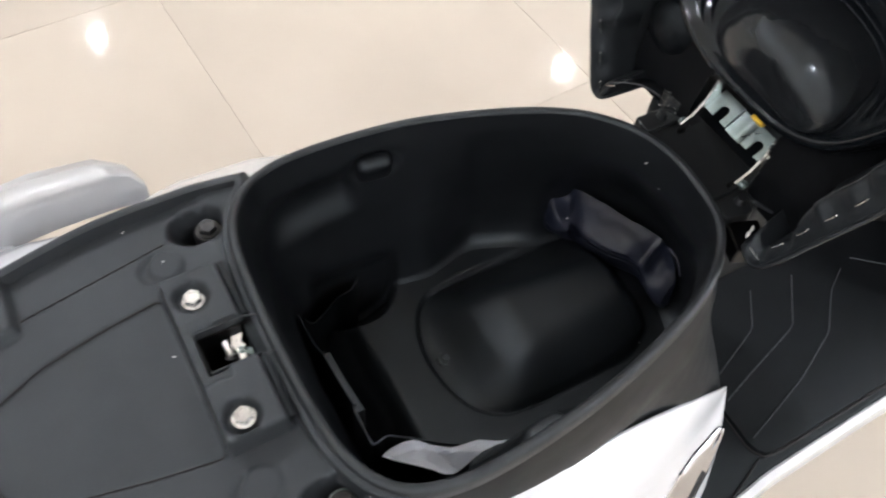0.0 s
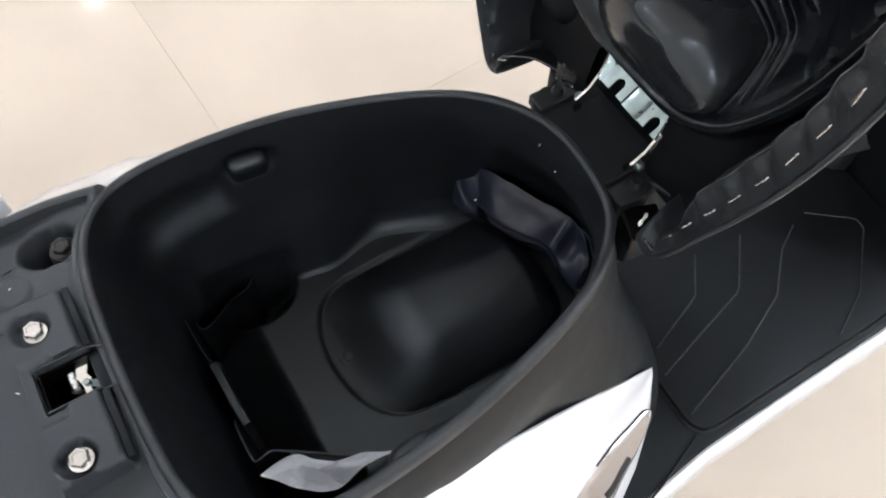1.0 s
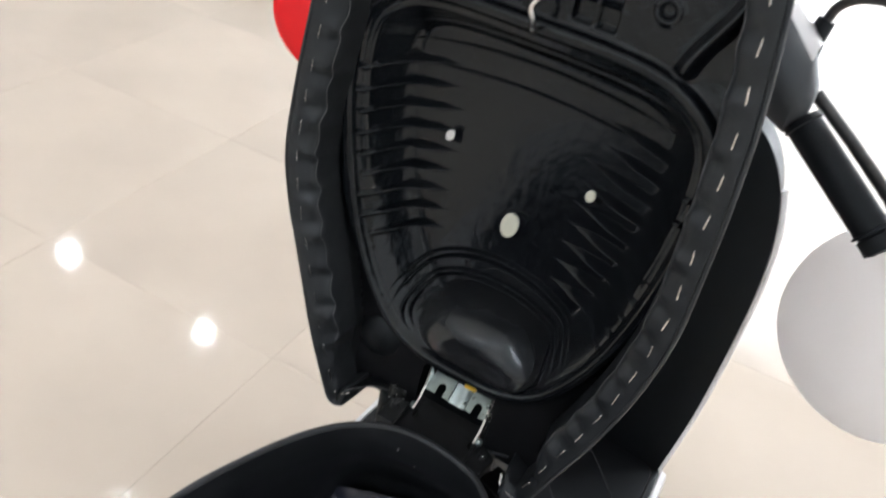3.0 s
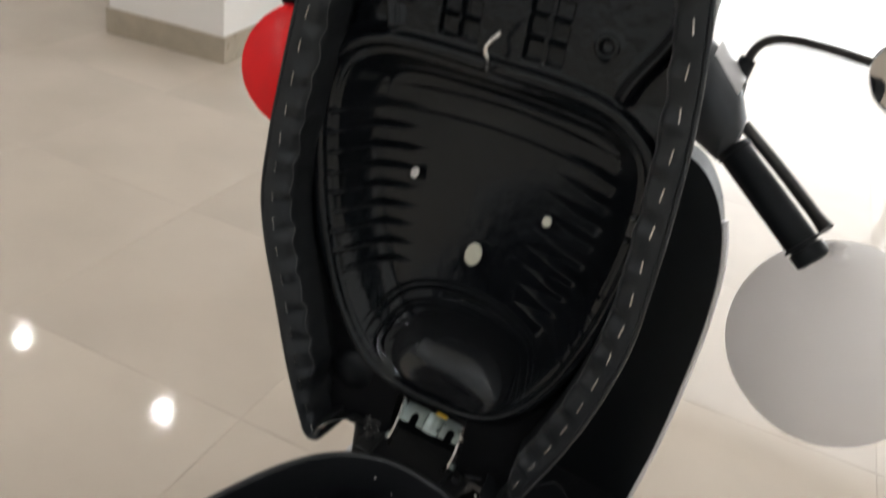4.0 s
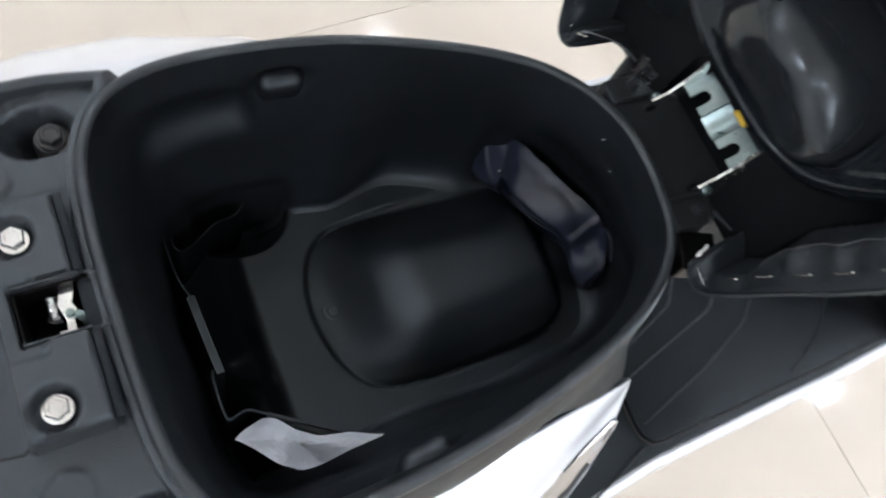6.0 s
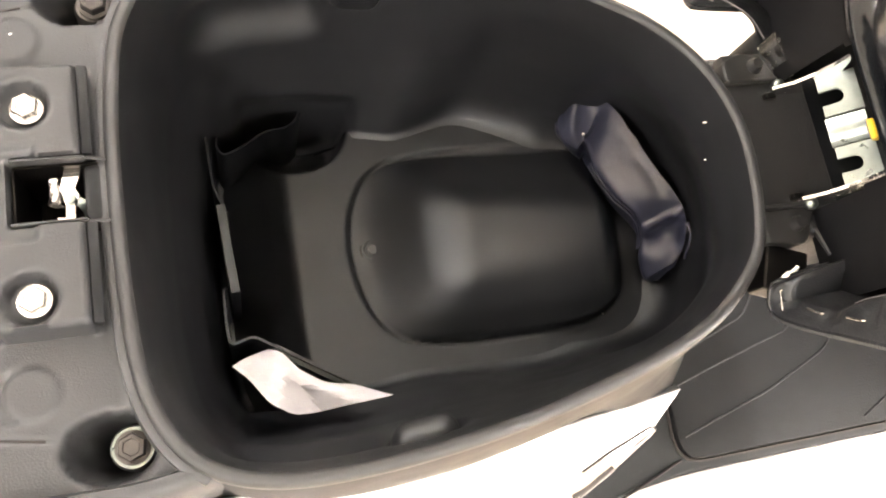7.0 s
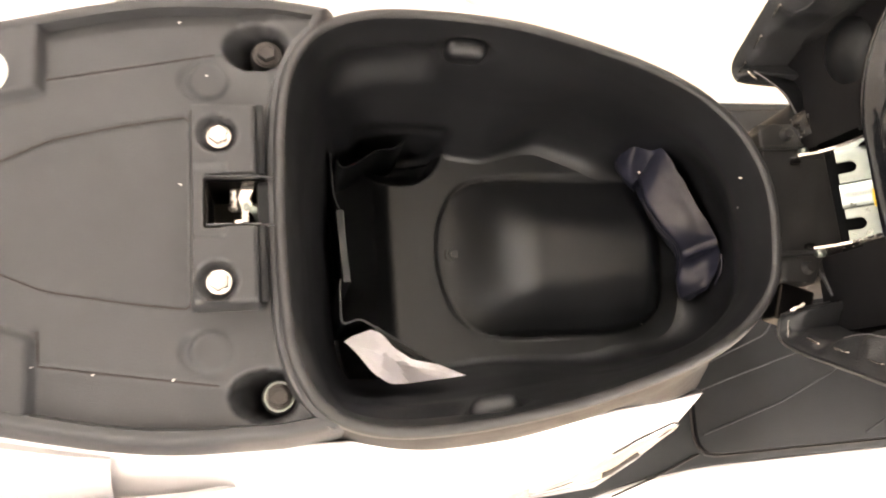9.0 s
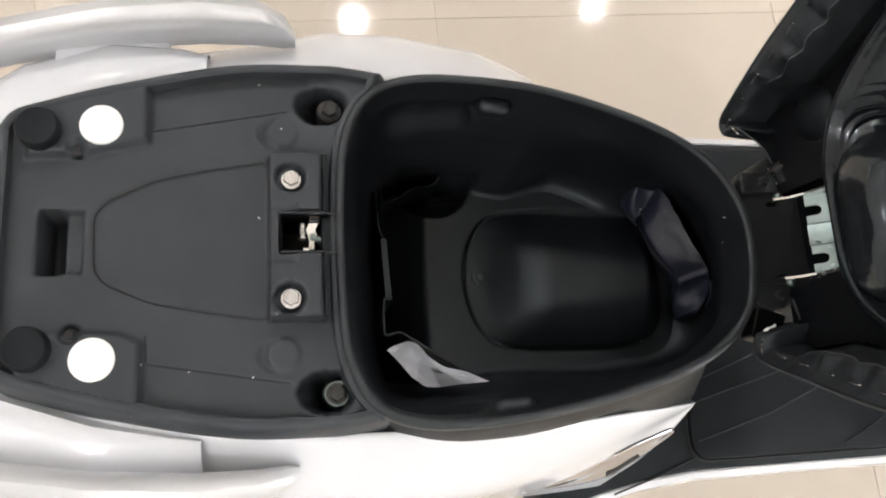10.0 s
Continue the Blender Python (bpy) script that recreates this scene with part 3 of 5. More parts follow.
hex_bolt(deck, -0.003, 0.0515, 0.6955, 0.0062, M_BOLT, 1.35, label="bright zinc hexagon bolt")
hex_bolt(deck, -0.004, -0.0505, 0.6965, 0.0062, M_BOLT, 1.35, label="bright zinc hexagon bolt")
for x, y, m in ((0.031, 0.1245, M_DARKSTEEL), (0.0325, -0.1265, M_ZINC)):
    part("bolt_sleeve", tube([(x, y, 0.610), (x, y, 0.668), (x, y, 0.672)], [0.0118, 0.0118, 0.0105], 20), m, deck, angle=30)
    hex_bolt(deck, x, y, 0.672, 0.0066, M_DARKSTEEL, 1.35, label="dark flanged hexagon bolt")
for x, y in ((-0.176, 0.0805), (-0.175, -0.0735)):
    hex_bolt(deck, x, y, 0.684, 0.0032, M_DARKSTEEL, 1.4, "screw")
for x, y in ((-0.157, 0.0995), (-0.1565, -0.0945)):
    part("white_pad", lathe([(0.0, 0.0022), (0.0165, 0.0022), (0.0172, 0.0015), (0.0174, 0.0)], Matrix.Translation((x, y, D0 + 0.0093)), 32), M_STICKER, deck, "round white foam pad")
for x, y in ((-0.2045, 0.094), (-0.2035, -0.0855)):
    part("rubber_bumper", lathe([(0.0, 0.0215), (0.0155, 0.0215), (0.0172, 0.0195), (0.0178, 0.0)], Matrix.Translation((x, y, D0)), 32), M_RUBBER, deck, "round black rubber bumper")
LINER = [(-0.0118, -0.0108), (0.0328, -0.0108), (0.0328, 0.0208), (-0.0118, 0.0208), (-0.0118, -0.0108)]
# lining of the opening, coloured near-black as the shade inside it
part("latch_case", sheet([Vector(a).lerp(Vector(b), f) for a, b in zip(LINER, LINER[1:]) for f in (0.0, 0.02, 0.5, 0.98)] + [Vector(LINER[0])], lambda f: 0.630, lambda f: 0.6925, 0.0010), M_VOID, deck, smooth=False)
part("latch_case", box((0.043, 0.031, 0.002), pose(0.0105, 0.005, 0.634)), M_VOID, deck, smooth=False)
# seat latch in its opening
def bent_strip(points, width, thick):
    """A bent metal strip: points of (x, y, z) along its middle, width across x."""
    rows = []
    for k, p in enumerate(points):
        a, b = Vector(points[max(k - 1, 0)]), Vector(points[min(k + 1, len(points) - 1)])
        t = (b - a).normalized()
        n = Vector((0, -t.z, t.y)).normalized() * thick / 2
        w = Vector((width[k] / 2, 0, 0))
        p = Vector(p)
        rows.append([p - w - n, p + w - n, p + w + n, p - w + n])
    return loft(rows, True, True, True)


latch = part("seat_latch", bent_strip([(0.0160, 0.0200, 0.688), (0.0150, 0.0150, 0.689), (0.0125, 0.0100, 0.6865), (0.0140, 0.0060, 0.6850), (0.0135, 0.0000, 0.6860), (0.0130, -0.0060, 0.6845), (0.0130, -0.0100, 0.676)],
                                      [0.0080, 0.0080, 0.0075, 0.0080, 0.0042, 0.0046, 0.0046], 0.0022), M_BOLT, scooter, "zinc-plated seat latch with a coil spring", smooth=False)
part("latch_hook", bent_strip([(0.0165, 0.0050, 0.683), (0.0195, 0.0020, 0.6835), (0.0220, -0.0010, 0.682), (0.0218, -0.0040, 0.678)], [0.0050, 0.0075, 0.0070, 0.0040], 0.0024), M_ZINC, latch, angle=30)
part("latch_hook", bent_strip([(0.0090, -0.0050, 0.682), (0.0085, -0.0075, 0.683), (0.0085, -0.0100, 0.679)], [0.0050, 0.0055, 0.0050], 0.0022), M_BOLT, latch, smooth=False)
part("pivot", lathe([(0.0, 0.003), (0.0022, 0.003), (0.0028, 0.0015), (0.0028, -0.004)], pose(0.0142, 0.0035, 0.6860), 12), M_ZINC, latch)
coil = [(0.0060 + 0.0026 * math.cos(k * 0.8), 0.0165 - 0.00014 * k, 0.684 + 0.0026 * math.sin(k * 0.8)) for k in range(96)]
part("spring", tube(coil, 0.0005, 5), M_BOLT, latch)
part("latch_arm", bent_strip([(0.0035, 0.0060, 0.680), (0.0050, 0.0035, 0.681), (0.0075, 0.0020, 0.680)], [0.004, 0.006, 0.004], 0.002), M_DARKSTEEL, latch)
for y0 in (0.0218, -0.0120):
    part("latch_lip", box((0.036, 0.0014, 0.006), pose(0.0060, y0, 0.6985), 0.0006), M_DECK, deck, smooth=False)
# black strips laid on the block's front edge as its shaded face
for y0, y1 in ((0.0232, 0.0735), (-0.0655, -0.0132)):
    part("edge_shade", box((0.0055, y1 - y0, 0.0120), pose(0.0240, (y0 + y1) / 2, 0.6940, 0, 14, 0), 0.0010), M_COWL, deck, "black strip put in as shade along the moulded block")
part("latch_hood", slab(resample(rounded([(0.0215, -0.0105), (0.0335, -0.0105), (0.0335, 0.0205), (0.0215, 0.0205)], 0.004), 40), 0.640, 0.6925, 0.002), M_COWL, deck, "smooth black hood over the latch", angle=40)
part("latch_frame", tube([(0.024, 0.0222, 0.698), (0.0330, 0.0215, 0.695), (0.0355, 0.018, 0.693), (0.0355, -0.009, 0.693), (0.0335, -0.0120, 0.695), (0.024, -0.0125, 0.698)], 0.0010, 6), M_HOUSING, deck)
# dust specks and swarf on the deck
random.seed(4)
for x, y in ((-0.011, 0.101), (-0.085, -0.1055), (-0.121, -0.099), (-0.03, 0.022), (-0.03, 0.144), (-0.035, -0.112)):
    part("speck", box((0.0012 + 0.0014 * random.random(), 0.0007, 0.0005), pose(x, y, deck_height(x, y) + 0.0004, 0, 0, random.uniform(0, 180))), M_STICKER, deck, smooth=False)

# ---- hinge housing and bracket ----
HOUSING = rounded([(0.414, 0.045), (0.414, 0.060), (0.430, 0.066), (0.446, 0.060), (0.452, 0.046), (0.470, 0.044), (0.472, -0.045), (0.452, -0.046), (0.442, -0.068), (0.414, -0.064), (0.414, -0.048)], 0.004, 3)
housing = part("hinge_housing", slab(resample(HOUSING, 90), 0.655, 0.686, 0.002), M_HOUSING, scooter, "black plastic hinge housing", angle=50)
for s in (1, -1):
    part("rib", box((0.036, 0.003, 0.006), pose(0.430, s * 0.043, 0.688), 0.001), M_HOUSING, housing, smooth=False)


for s in (1, -1):
    part("shoulder", box((0.030, 0.020, 0.012), pose(0.430, s * 0.0545, 0.6795), 0.002), M_HOUSING, housing, angle=30)
    part("peg", lathe([(0.0, 0.006), (0.0035, 0.006), (0.0045, 0.004), (0.0055, 0.0)], pose(0.437, s * 0.0545, 0.6855), 14), M_HOUSING, housing)
    part("side_arm", box((0.008, 0.030, 0.003), pose(0.4545, s * 0.060 - 0.003, 0.684, 18 * s, 0, -6 * s), 0.0008), M_DECK, housing, smooth=False)
    part("stop_tab", box((0.008, 0.004, 0.005), pose(0.4405, s * 0.0345 - 0.003, 0.6885), 0.001), M_VOID, housing, smooth=False)


# added near-black box that fills the gap as its shade
part("gap_shade", box((0.030, 0.030, 0.020), pose(0.427, -0.0815, 0.6680, 0, 0, -20), 0.002), M_VOID, housing, "near-black box put in as shade in the gap beside the hinge housing", smooth=False)
part("hinge_base", slab(rounded([(0.446, 0.084), (0.50, 0.095), (0.56, 0.085), (0.60, 0.0), (0.56, -0.06), (0.50, -0.064), (0.446, -0.064)], 0.012), 0.56, 0.684, 0.004), M_COWL, scooter, angle=50)


def on_plate(u, w, lift_by=0.0):
    """A point of the sloping hinge plate: u across, w up the slope."""
    return Vector((0.472 + 0.78 * w - 0.62 * lift_by, u - 0.003, 0.710 + 0.62 * w + 0.78 * lift_by))


def tab(outline, lift_by, thick):
    return loft([[on_plate(u, w, lift_by + k) for u, w in outline] for k in (0.0, thick)], True, True, True)


def notched(u0, u1, c):
    """A tab with a round-ended notch in its near edge."""
    arc = [(c + 0.0047 * math.cos(a), -0.0005 + 0.0047 * math.sin(a)) for a in [math.pi * (1 - k / 8) for k in range(9)]]
    return [(u0, -0.0095), (c - 0.0047, -0.0095)] + arc + [(c + 0.0047, -0.0095), (u1, -0.0095), (u1, 0.0135), (u0, 0.0135)]


bracket = part("hinge_bracket", tab(notched(0.0105, 0.037, 0.0225), 0.0, 0.002), M_ZINC, scooter, "zinc-plated pressed steel seat hinge", smooth=False)
part("slotted_tab", tab(notched(-0.037, -0.0105, -0.0225), 0.0, 0.002), M_ZINC, bracket, smooth=False)
rows = [[on_plate(u, w, 0.001 - 0.0035 * math.cos(u / 0.0095 * 1.4)) for u in (-0.0095, -0.0065, -0.003, 0.0, 0.003, 0.0065, 0.0095)] for w in (-0.0105, -0.004, 0.006, 0.0132)]
part("pressed_rib", loft(rows, False), M_ZINC, bracket)
part("hinge_tab", sheet(spline([(0.447, 0.070), (0.4495, 0.062), (0.455, 0.050), (0.457, 0.042)], 8, False), lambda f: 0.683, lambda f: 0.704 - 0.010 * f, 0.0026), M_BOLT, bracket, smooth=False)
for s in (1, -1):
    # thin side ear with a hollow upper edge
    ear = [Vector((0.0, -0.002)), Vector((0.010, -0.008)), Vector((0.030, 0.004)), Vector((0.036, 0.030)), Vector((0.030, 0.048)), Vector((0.0255, 0.052)), Vector((0.0235, 0.040)), Vector((0.019, 0.028)), Vector((0.012, 0.017)), Vector((0.0, 0.009))]
    bm = bmesh.new()
    loft([[Vector((0.440 + p.x, s * 0.0375 - 0.003 + o, 0.685 + p.y)) for p in ear] for o in (-0.001, 0.001)], True, True, True, bm)
    part("hinge_ear", bm, M_BOLT, bracket, smooth=False)
    part("hinge_pin", lathe([(0.0, 0.0), (0.0042, 0.0), (0.0045, 0.003), (0.003, 0.005), (0.0, 0.005)], pose(0.447, s * 0.039 - 0.003, 0.691, -s * 90, 0, 0), 16), M_ZINC, bracket, "zinc-plated hinge pin")

# ---- seat, tipped up on its front hinge ----
SHIFT = 0.009
SEAT_HALF = [(0.0, 0.742), (0.035, 0.738), (0.065, 0.708), (0.088, 0.686), (0.110, 0.674), (0.124, 0.696), (0.142, 0.748), (0.160, 0.800), (0.175, 0.852), (0.186, 0.905), (0.192, 0.955), (0.192, 1.01), (0.189, 1.07),
             (0.181, 1.15), (0.166, 1.24), (0.137, 1.33), (0.085, 1.375), (0.0, 1.385)]
SEAT_LEFT = [(0.009, 0.742), (0.046, 0.738), (0.077, 0.706), (0.101, 0.679), (0.121, 0.668), (0.134, 0.694), (0.154, 0.752), (0.168, 0.805), (0.179, 0.848), (0.192, 0.898), (0.199, 0.950), (0.194, 1.01), (0.185, 1.07),
             (0.171, 1.15), (0.154, 1.24), (0.128, 1.33), (0.085, 1.375), (0.009, 1.385)]
SEAT = resample(spline(SEAT_LEFT + [(-y + SHIFT - 0.003 - 0.004 * smoothstep(1.0, 1.15, z), z) for y, z in SEAT_HALF[-2:0:-1]], 900), 720)


def stand(ring, x):
    """A ring of (y, z) set upright at depth x."""
    return [Vector((notch(p, x), p.x, p.y)) for p in ring]


def notch(p, x):
    """The cover is cut away over the hinge."""
    k = smoothstep(0.100, 0.082, abs(p.x - SHIFT)) * smoothstep(0.80, 0.76, p.y)
    return max(x, x + (0.505 + 0.25 * (x - 0.412) - x) * k)


def pleat(i):
    """Gathers of the cover, one to a staple, with some unevenness."""
    return 0.75 * math.sin(2 * math.pi * i / 12) + 0.35 * math.sin(i * 0.173 + 1.0) + 0.2 * math.sin(i * 0.91)


def pleated(inset_by, x, amount, sway=0.0):
    out = []
    near, far, tight = offset2d(SEAT, -inset_by + sway), offset2d(SEAT, -inset_by - sway), offset2d(SEAT, -inset_by * 0.45)
    for i, (a, b) in enumerate(zip(near, far)):
        w = pleat(i)
        p = a.lerp(b, 0.5 + 0.5 * pleat(i * 0.7 + 7))
        # the turned-in margin narrows round the lower corners
        p = p.lerp(tight[i], smoothstep(0.760, 0.715, tight[i].y))
        out.append(Vector((notch(p, x) + amount * w, p.x, p.y)))
    return out


rings = [pleated(0.030, 0.452, 0.001, 0.0), pleated(0.0265, 0.436, 0.002, 0.0006), pleated(0.0255, 0.424, 0.0032, 0.0008), pleated(0.022, 0.4185, 0.0032, 0.0004), pleated(0.016, 0.4165, 0.0022), pleated(0.010, 0.414, 0.0009), pleated(0.005, 0.4123, 0.0002), stand(offset2d(SEAT, -0.001), 0.412),
         stand(offset2d(SEAT, 0.0005), 0.416), stand(offset2d(SEAT, -0.001), 0.43), stand(offset2d(SEAT, -0.010), 0.47), stand(offset2d(SEAT, -0.025), 0.51), stand(offset2d(SEAT, -0.05), 0.545), stand(offset2d(SEAT, -0.085), 0.565)]
seat = part("seat", loft(rings, True, False, True), M_VINYL, scooter, "upholstered black vinyl seat standing open", angle=70)
hem = [p + Vector((-0.0004, 0, 0)) for p in rings[2]]
cut = [i for i, p in enumerate(hem) if p.z > 0.735]
runs = [[]]
for i in cut:
    if runs[-1] and i != runs[-1][-1] + 1:
        runs.append([])
    runs[-1].append(i)
for run in runs:
    if len(run) > 3:
        part("hem", tube([hem[i] for i in run], 0.00045, 5), M_HEM, seat, "raw cut edge of the vinyl cover")
part("hem", tube(spline([(0.416, 0.108, 0.690), (0.424, 0.096, 0.6965), (0.434, 0.084, 0.699), (0.446, 0.071, 0.692)], 12, False), 0.0007, 5), M_HEM, seat, "raw cut edge of the vinyl cover")
edge = spline([(0.415, 0.113, 0.683), (0.424, 0.098, 0.694), (0.434, 0.084, 0.697), (0.446, 0.070, 0.690)], 12, False)
bm = loft([[p + Vector((d, 0.0, -h)) for d, h in ((0.0, 0.0), (0.012, 0.001), (0.026, 0.004), (0.042, 0.010))] for p in edge], False)
bmesh.ops.solidify(bm, geom=bm.faces[:], thickness=0.0012)
part("tucked_corner", bm, M_VINYL, seat, "corner of the cover tucked in at the hinge", angle=60)
part("piping", tube(stand(offset2d(SEAT, 0.0012), 0.4135) + stand(offset2d(SEAT, 0.0012), 0.4135)[:1], 0.0022, 6, cap=False), M_VINYL, seat, "rounded vinyl edge piping")

SEAT_IN = offset2d(SEAT, -0.0265)
WELL_HALF = [(0.0, 0.757), (0.050, 0.761), (0.090, 0.784), (0.124, 0.838), (0.145, 0.90), (0.158, 0.965), (0.164, 1.03), (0.159, 1.08), (0.140, 1.108), (0.095, 1.127), (0.0, 1.130)]
PAN_WELL = resample(spline([(y + 0.002, z) for y, z in WELL_HALF] + [(-y + 0.002, z) for y, z in WELL_HALF[-2:0:-1]], 300), 90)
WAFFLE = [(0.018, 0.058), (-0.060, -0.022)]


def pan_depth(y, z):
    """How far the underside stands back, in metres along x."""
    x = 0.458
    d = depth_in((y, z), PAN_WELL)
    # broad raised lip round the hollow, doubled at the far end
    x -= 0.008 * smoothstep(-0.009, -0.004, d) * smoothstep(0.008, 0.002, d) + 0.004 * math.exp(-((d - 0.015) / 0.0035) ** 2) * smoothstep(0.90, 0.96, z)
    if d > 0:
        x += 0.046 * smoothstep(0.004, 0.045, d)
    else:
        base, x = x, 0.0
        for a, b in WAFFLE:
            if a < y < b and 1.142 < z < 1.335:
                u = ((y - a) / ((b - a) / 2)) % 1.0
                v = ((z - 1.142) / 0.0192) % 1.0
                x += 0.009 * smoothstep(0.04, 0.11, min(u, 1 - u)) * smoothstep(0.04, 0.11, min(v, 1 - v))
        for s, y0, y1 in ((1, 0.100, 0.112), (-1, 0.116, 0.146)):
            ridge_y = s * (y0 + (y1 - y0) * smoothstep(1.13, 1.21, z))
            x -= 0.010 * math.exp(-((y - ridge_y) / 0.006) ** 2) * smoothstep(1.125, 1.14, z)
            x += (0.010 if s > 0 else 0.002) * smoothstep(0.0, 0.012, s * (y - ridge_y)) * smoothstep(1.11, 1.14, z)
        for s in (1, -1):
            q = math.hypot(y - s * 0.092, z - 1.172)
            x -= 0.003 * math.exp(-((q - 0.008) / 0.0025) ** 2)
            x += 0.003 * smoothstep(0.0065, 0.0045, q)
        # the skirt beside the hinge falls away, then sweeps forward to the foot
        x += 0.010 * smoothstep(0.90, 0.83, z) - 0.016 * smoothstep(0.800, 0.690, z)
        x = base + x * smoothstep(0.0, -0.014, d)
    return x


def pan_foot(y):
    """Lower edge of the pan, cut out over the hinge bracket."""
    return 0.756 - 0.082 * smoothstep(0.0395, 0.044, abs(y + 0.003)) + 0.10 * max(0.0, abs(y) - 0.095)


def on_skirt(y, z):
    return z < 0.83 and depth_in((y, z), PAN_WELL) < -0.0115


def pan_keep(y, z):
    return inside((y, z), SEAT_IN) or (abs(y - 0.008) < 0.116 and pan_foot(y) < z < 0.80)


pan = part("seat_pan", relief(-0.19, 0.20, 0.674, 1.375, 0.0014, lambda u, v: pan_keep(u, v) and not on_skirt(u, v), lambda u, v: Vector((pan_depth(u, v), u, v))), M_PAN, scooter,
           "glossy black plastic seat pan with ribs", angle=85)
for s0, s1, q in ((-0.19, -0.0014, -0.004), (0.0014, 0.20, 0.004)):
    part("pan_skirt", relief(s0, s1, 0.674, 0.832, 0.0028, lambda u, v: pan_keep(u, v) and (on_skirt(u, v) or on_skirt(u - q, v - 0.004) or on_skirt(u + q, v - 0.004)),
                             lambda u, v: Vector((pan_depth(u, v) + 0.0006, u, v))), M_SKIRTING, pan, angle=85)


def fin(path, height, width):
    """A moulded ridge on the pan along (y, z) points; height gives its rise, from 0 at the start to 1 at the end."""
    rows = []
    for k, (y, z) in enumerate(path):
        y0, z0 = path[max(k - 1, 0)]
        y1, z1 = path[min(k + 1, len(path) - 1)]
        n = Vector((y1 - y0, z1 - z0)).normalized()
        h = height(k / (len(path) - 1))
        side = Vector((-n.y, n.x)) * width / 2 * (0.2 + 0.8 * min(1.0, h / 0.006))
        rows.append([Vector((pan_depth(y + side.x * w, z + side.y * w) + 0.001 - (h + 0.001) * c, y + side.x * w, z + side.y * w)) for w, c in ((-1, 0.0), (-0.45, 0.45), (-0.14, 0.94), (0, 1.0), (0.14, 0.94), (0.45, 0.45), (1, 0.0))])
    return loft(rows, False)


# smooth loaf-shaped bulge over the hinge, flat-topped with rounded flanks
rows = []
for k in (1.0, 0.985, 0.96, 0.92, 0.87, 0.80, 0.72, 0.62, 0.50, 0.36, 0.20, 0.04):
    row = []
    for i in range(72):
        a = 2 * math.pi * i / 72
        def at(q):
            y = q * (0.050 * math.cos(a) + (0.020 if math.cos(a) > 0 else -0.020) * min(1.0, abs(math.cos(a)) * 4))
            return y - 0.008, 0.803 + q * 0.037 * math.sin(a) - 1.5 * y * y
        y, z = at(k)
        foot = pan_depth(*at(1.0)) + 0.001
        row.append(Vector((foot + (0.441 + 0.004 * k * k - foot) * (1 - k ** 3.2) ** 0.5, y, z)))
    rows.append(row)
part("pan_bulge", loft(rows, True, False, True), M_BULGE, pan, "smooth raised bulge over the hinge", angle=120)
part("boss", lathe([(0.0, 0.0075), (0.006, 0.0072), (0.013, 0.0058), (0.019, 0.0030), (0.024, 0.0), (0.027, -0.004)], pose(0.4585, 0.100, 0.742, 0, -90, 0), 24), M_COWL, pan, "rounded boss beside the hinge")
# rows of sharp stiffening ribs down both flanks
for s in (1, -1):
    for k in range(9):
        row = 0.884 + 0.0220 * k
        path = []
        for i in range(18):
            a = 0.050 + 0.010 * (k > 6) + 0.014 * (s > 0) + 0.0055 * i
            y, z = s * a + 0.002, row - 0.22 * max(0.0, a - 0.055)
            if depth_in((y, z), PAN_WELL) > 0.006:
                path.append((y, z))
        part("stiffening_rib", fin(path, lambda f: 0.0115 * smoothstep(0.0, 0.55, f) * (1 - 0.55 * smoothstep(0.55, 1.0, f)), 0.0105), M_PAN, pan, angle=120)
# sharp arcs that run round the bulge and down beside it
for ry, rz, size in ((0.0790, 0.046, 0.0054), (0.0850, 0.053, 0.0050), (0.0950, 0.070, 0.0056), (0.1020, 0.078, 0.0052)):
    path = []
    for i in range(61):
        a = math.pi * (-0.22 + 1.44 * i / 60)
        y, z = -0.004 + ry * math.cos(a), 0.799 + rz * math.sin(a) * (1.0 if math.sin(a) > 0 else 0.8)
        if depth_in((y, z), PAN_WELL) > 0.006:
            path.append((y, z))
    part("arc_rib", fin(path, lambda f: size * smoothstep(0.0, 0.16, f) * smoothstep(1.0, 0.84, f), 0.0062), M_PAN, pan, angle=120)
# cross bars at the far end
for zb in (1.056, 1.080, 1.100):
    path = [(y, zb - 0.9 * y * y) for y in [-0.13 + 0.01 * i for i in range(27)] if depth_in((y, zb - 0.9 * y * y), PAN_WELL) > 0.012]
    part("cross_rib", fin(path, lambda f: 0.0032 * smoothstep(0.0, 0.25, f) * smoothstep(1.0, 0.75, f), 0.0090), M_PAN, pan, angle=120)
part("wire_hook", tube(spline([(0.446, -0.002, 1.128), (0.436, -0.003, 1.140), (0.434, 0.0, 1.152), (0.436, -0.010, 1.166)], 10, False), 0.0022, 8), M_BOLT, pan, "small bright wire hook")
for y, z, r, m in ((-0.0065, 0.919, 0.0118, M_PAD), (0.0715, 0.983, 0.0054, M_STICKER), (-0.0730, 0.983, 0.0054, M_PAD)):
    x = pan_depth(y, z)
    pad = part("rubber_pad", lathe([(0.0, 0.0125), (r * 0.92, 0.0122), (r, 0.0112), (r * 0.97, 0.0100), (0.0, 0.0098)], pose(x, y, z, 0, -64, -32), 24), m, pan, "pale round rubber stop pad")
    part("stud", lathe([(0.0, 0.0098), (r * 0.6, 0.0098), (r * 0.66, 0.004), (r * 0.7, -0.010)], pose(x, y, z, 0, -64, -32), 18), M_PAN, pad, "glossy black stud behind the pad")
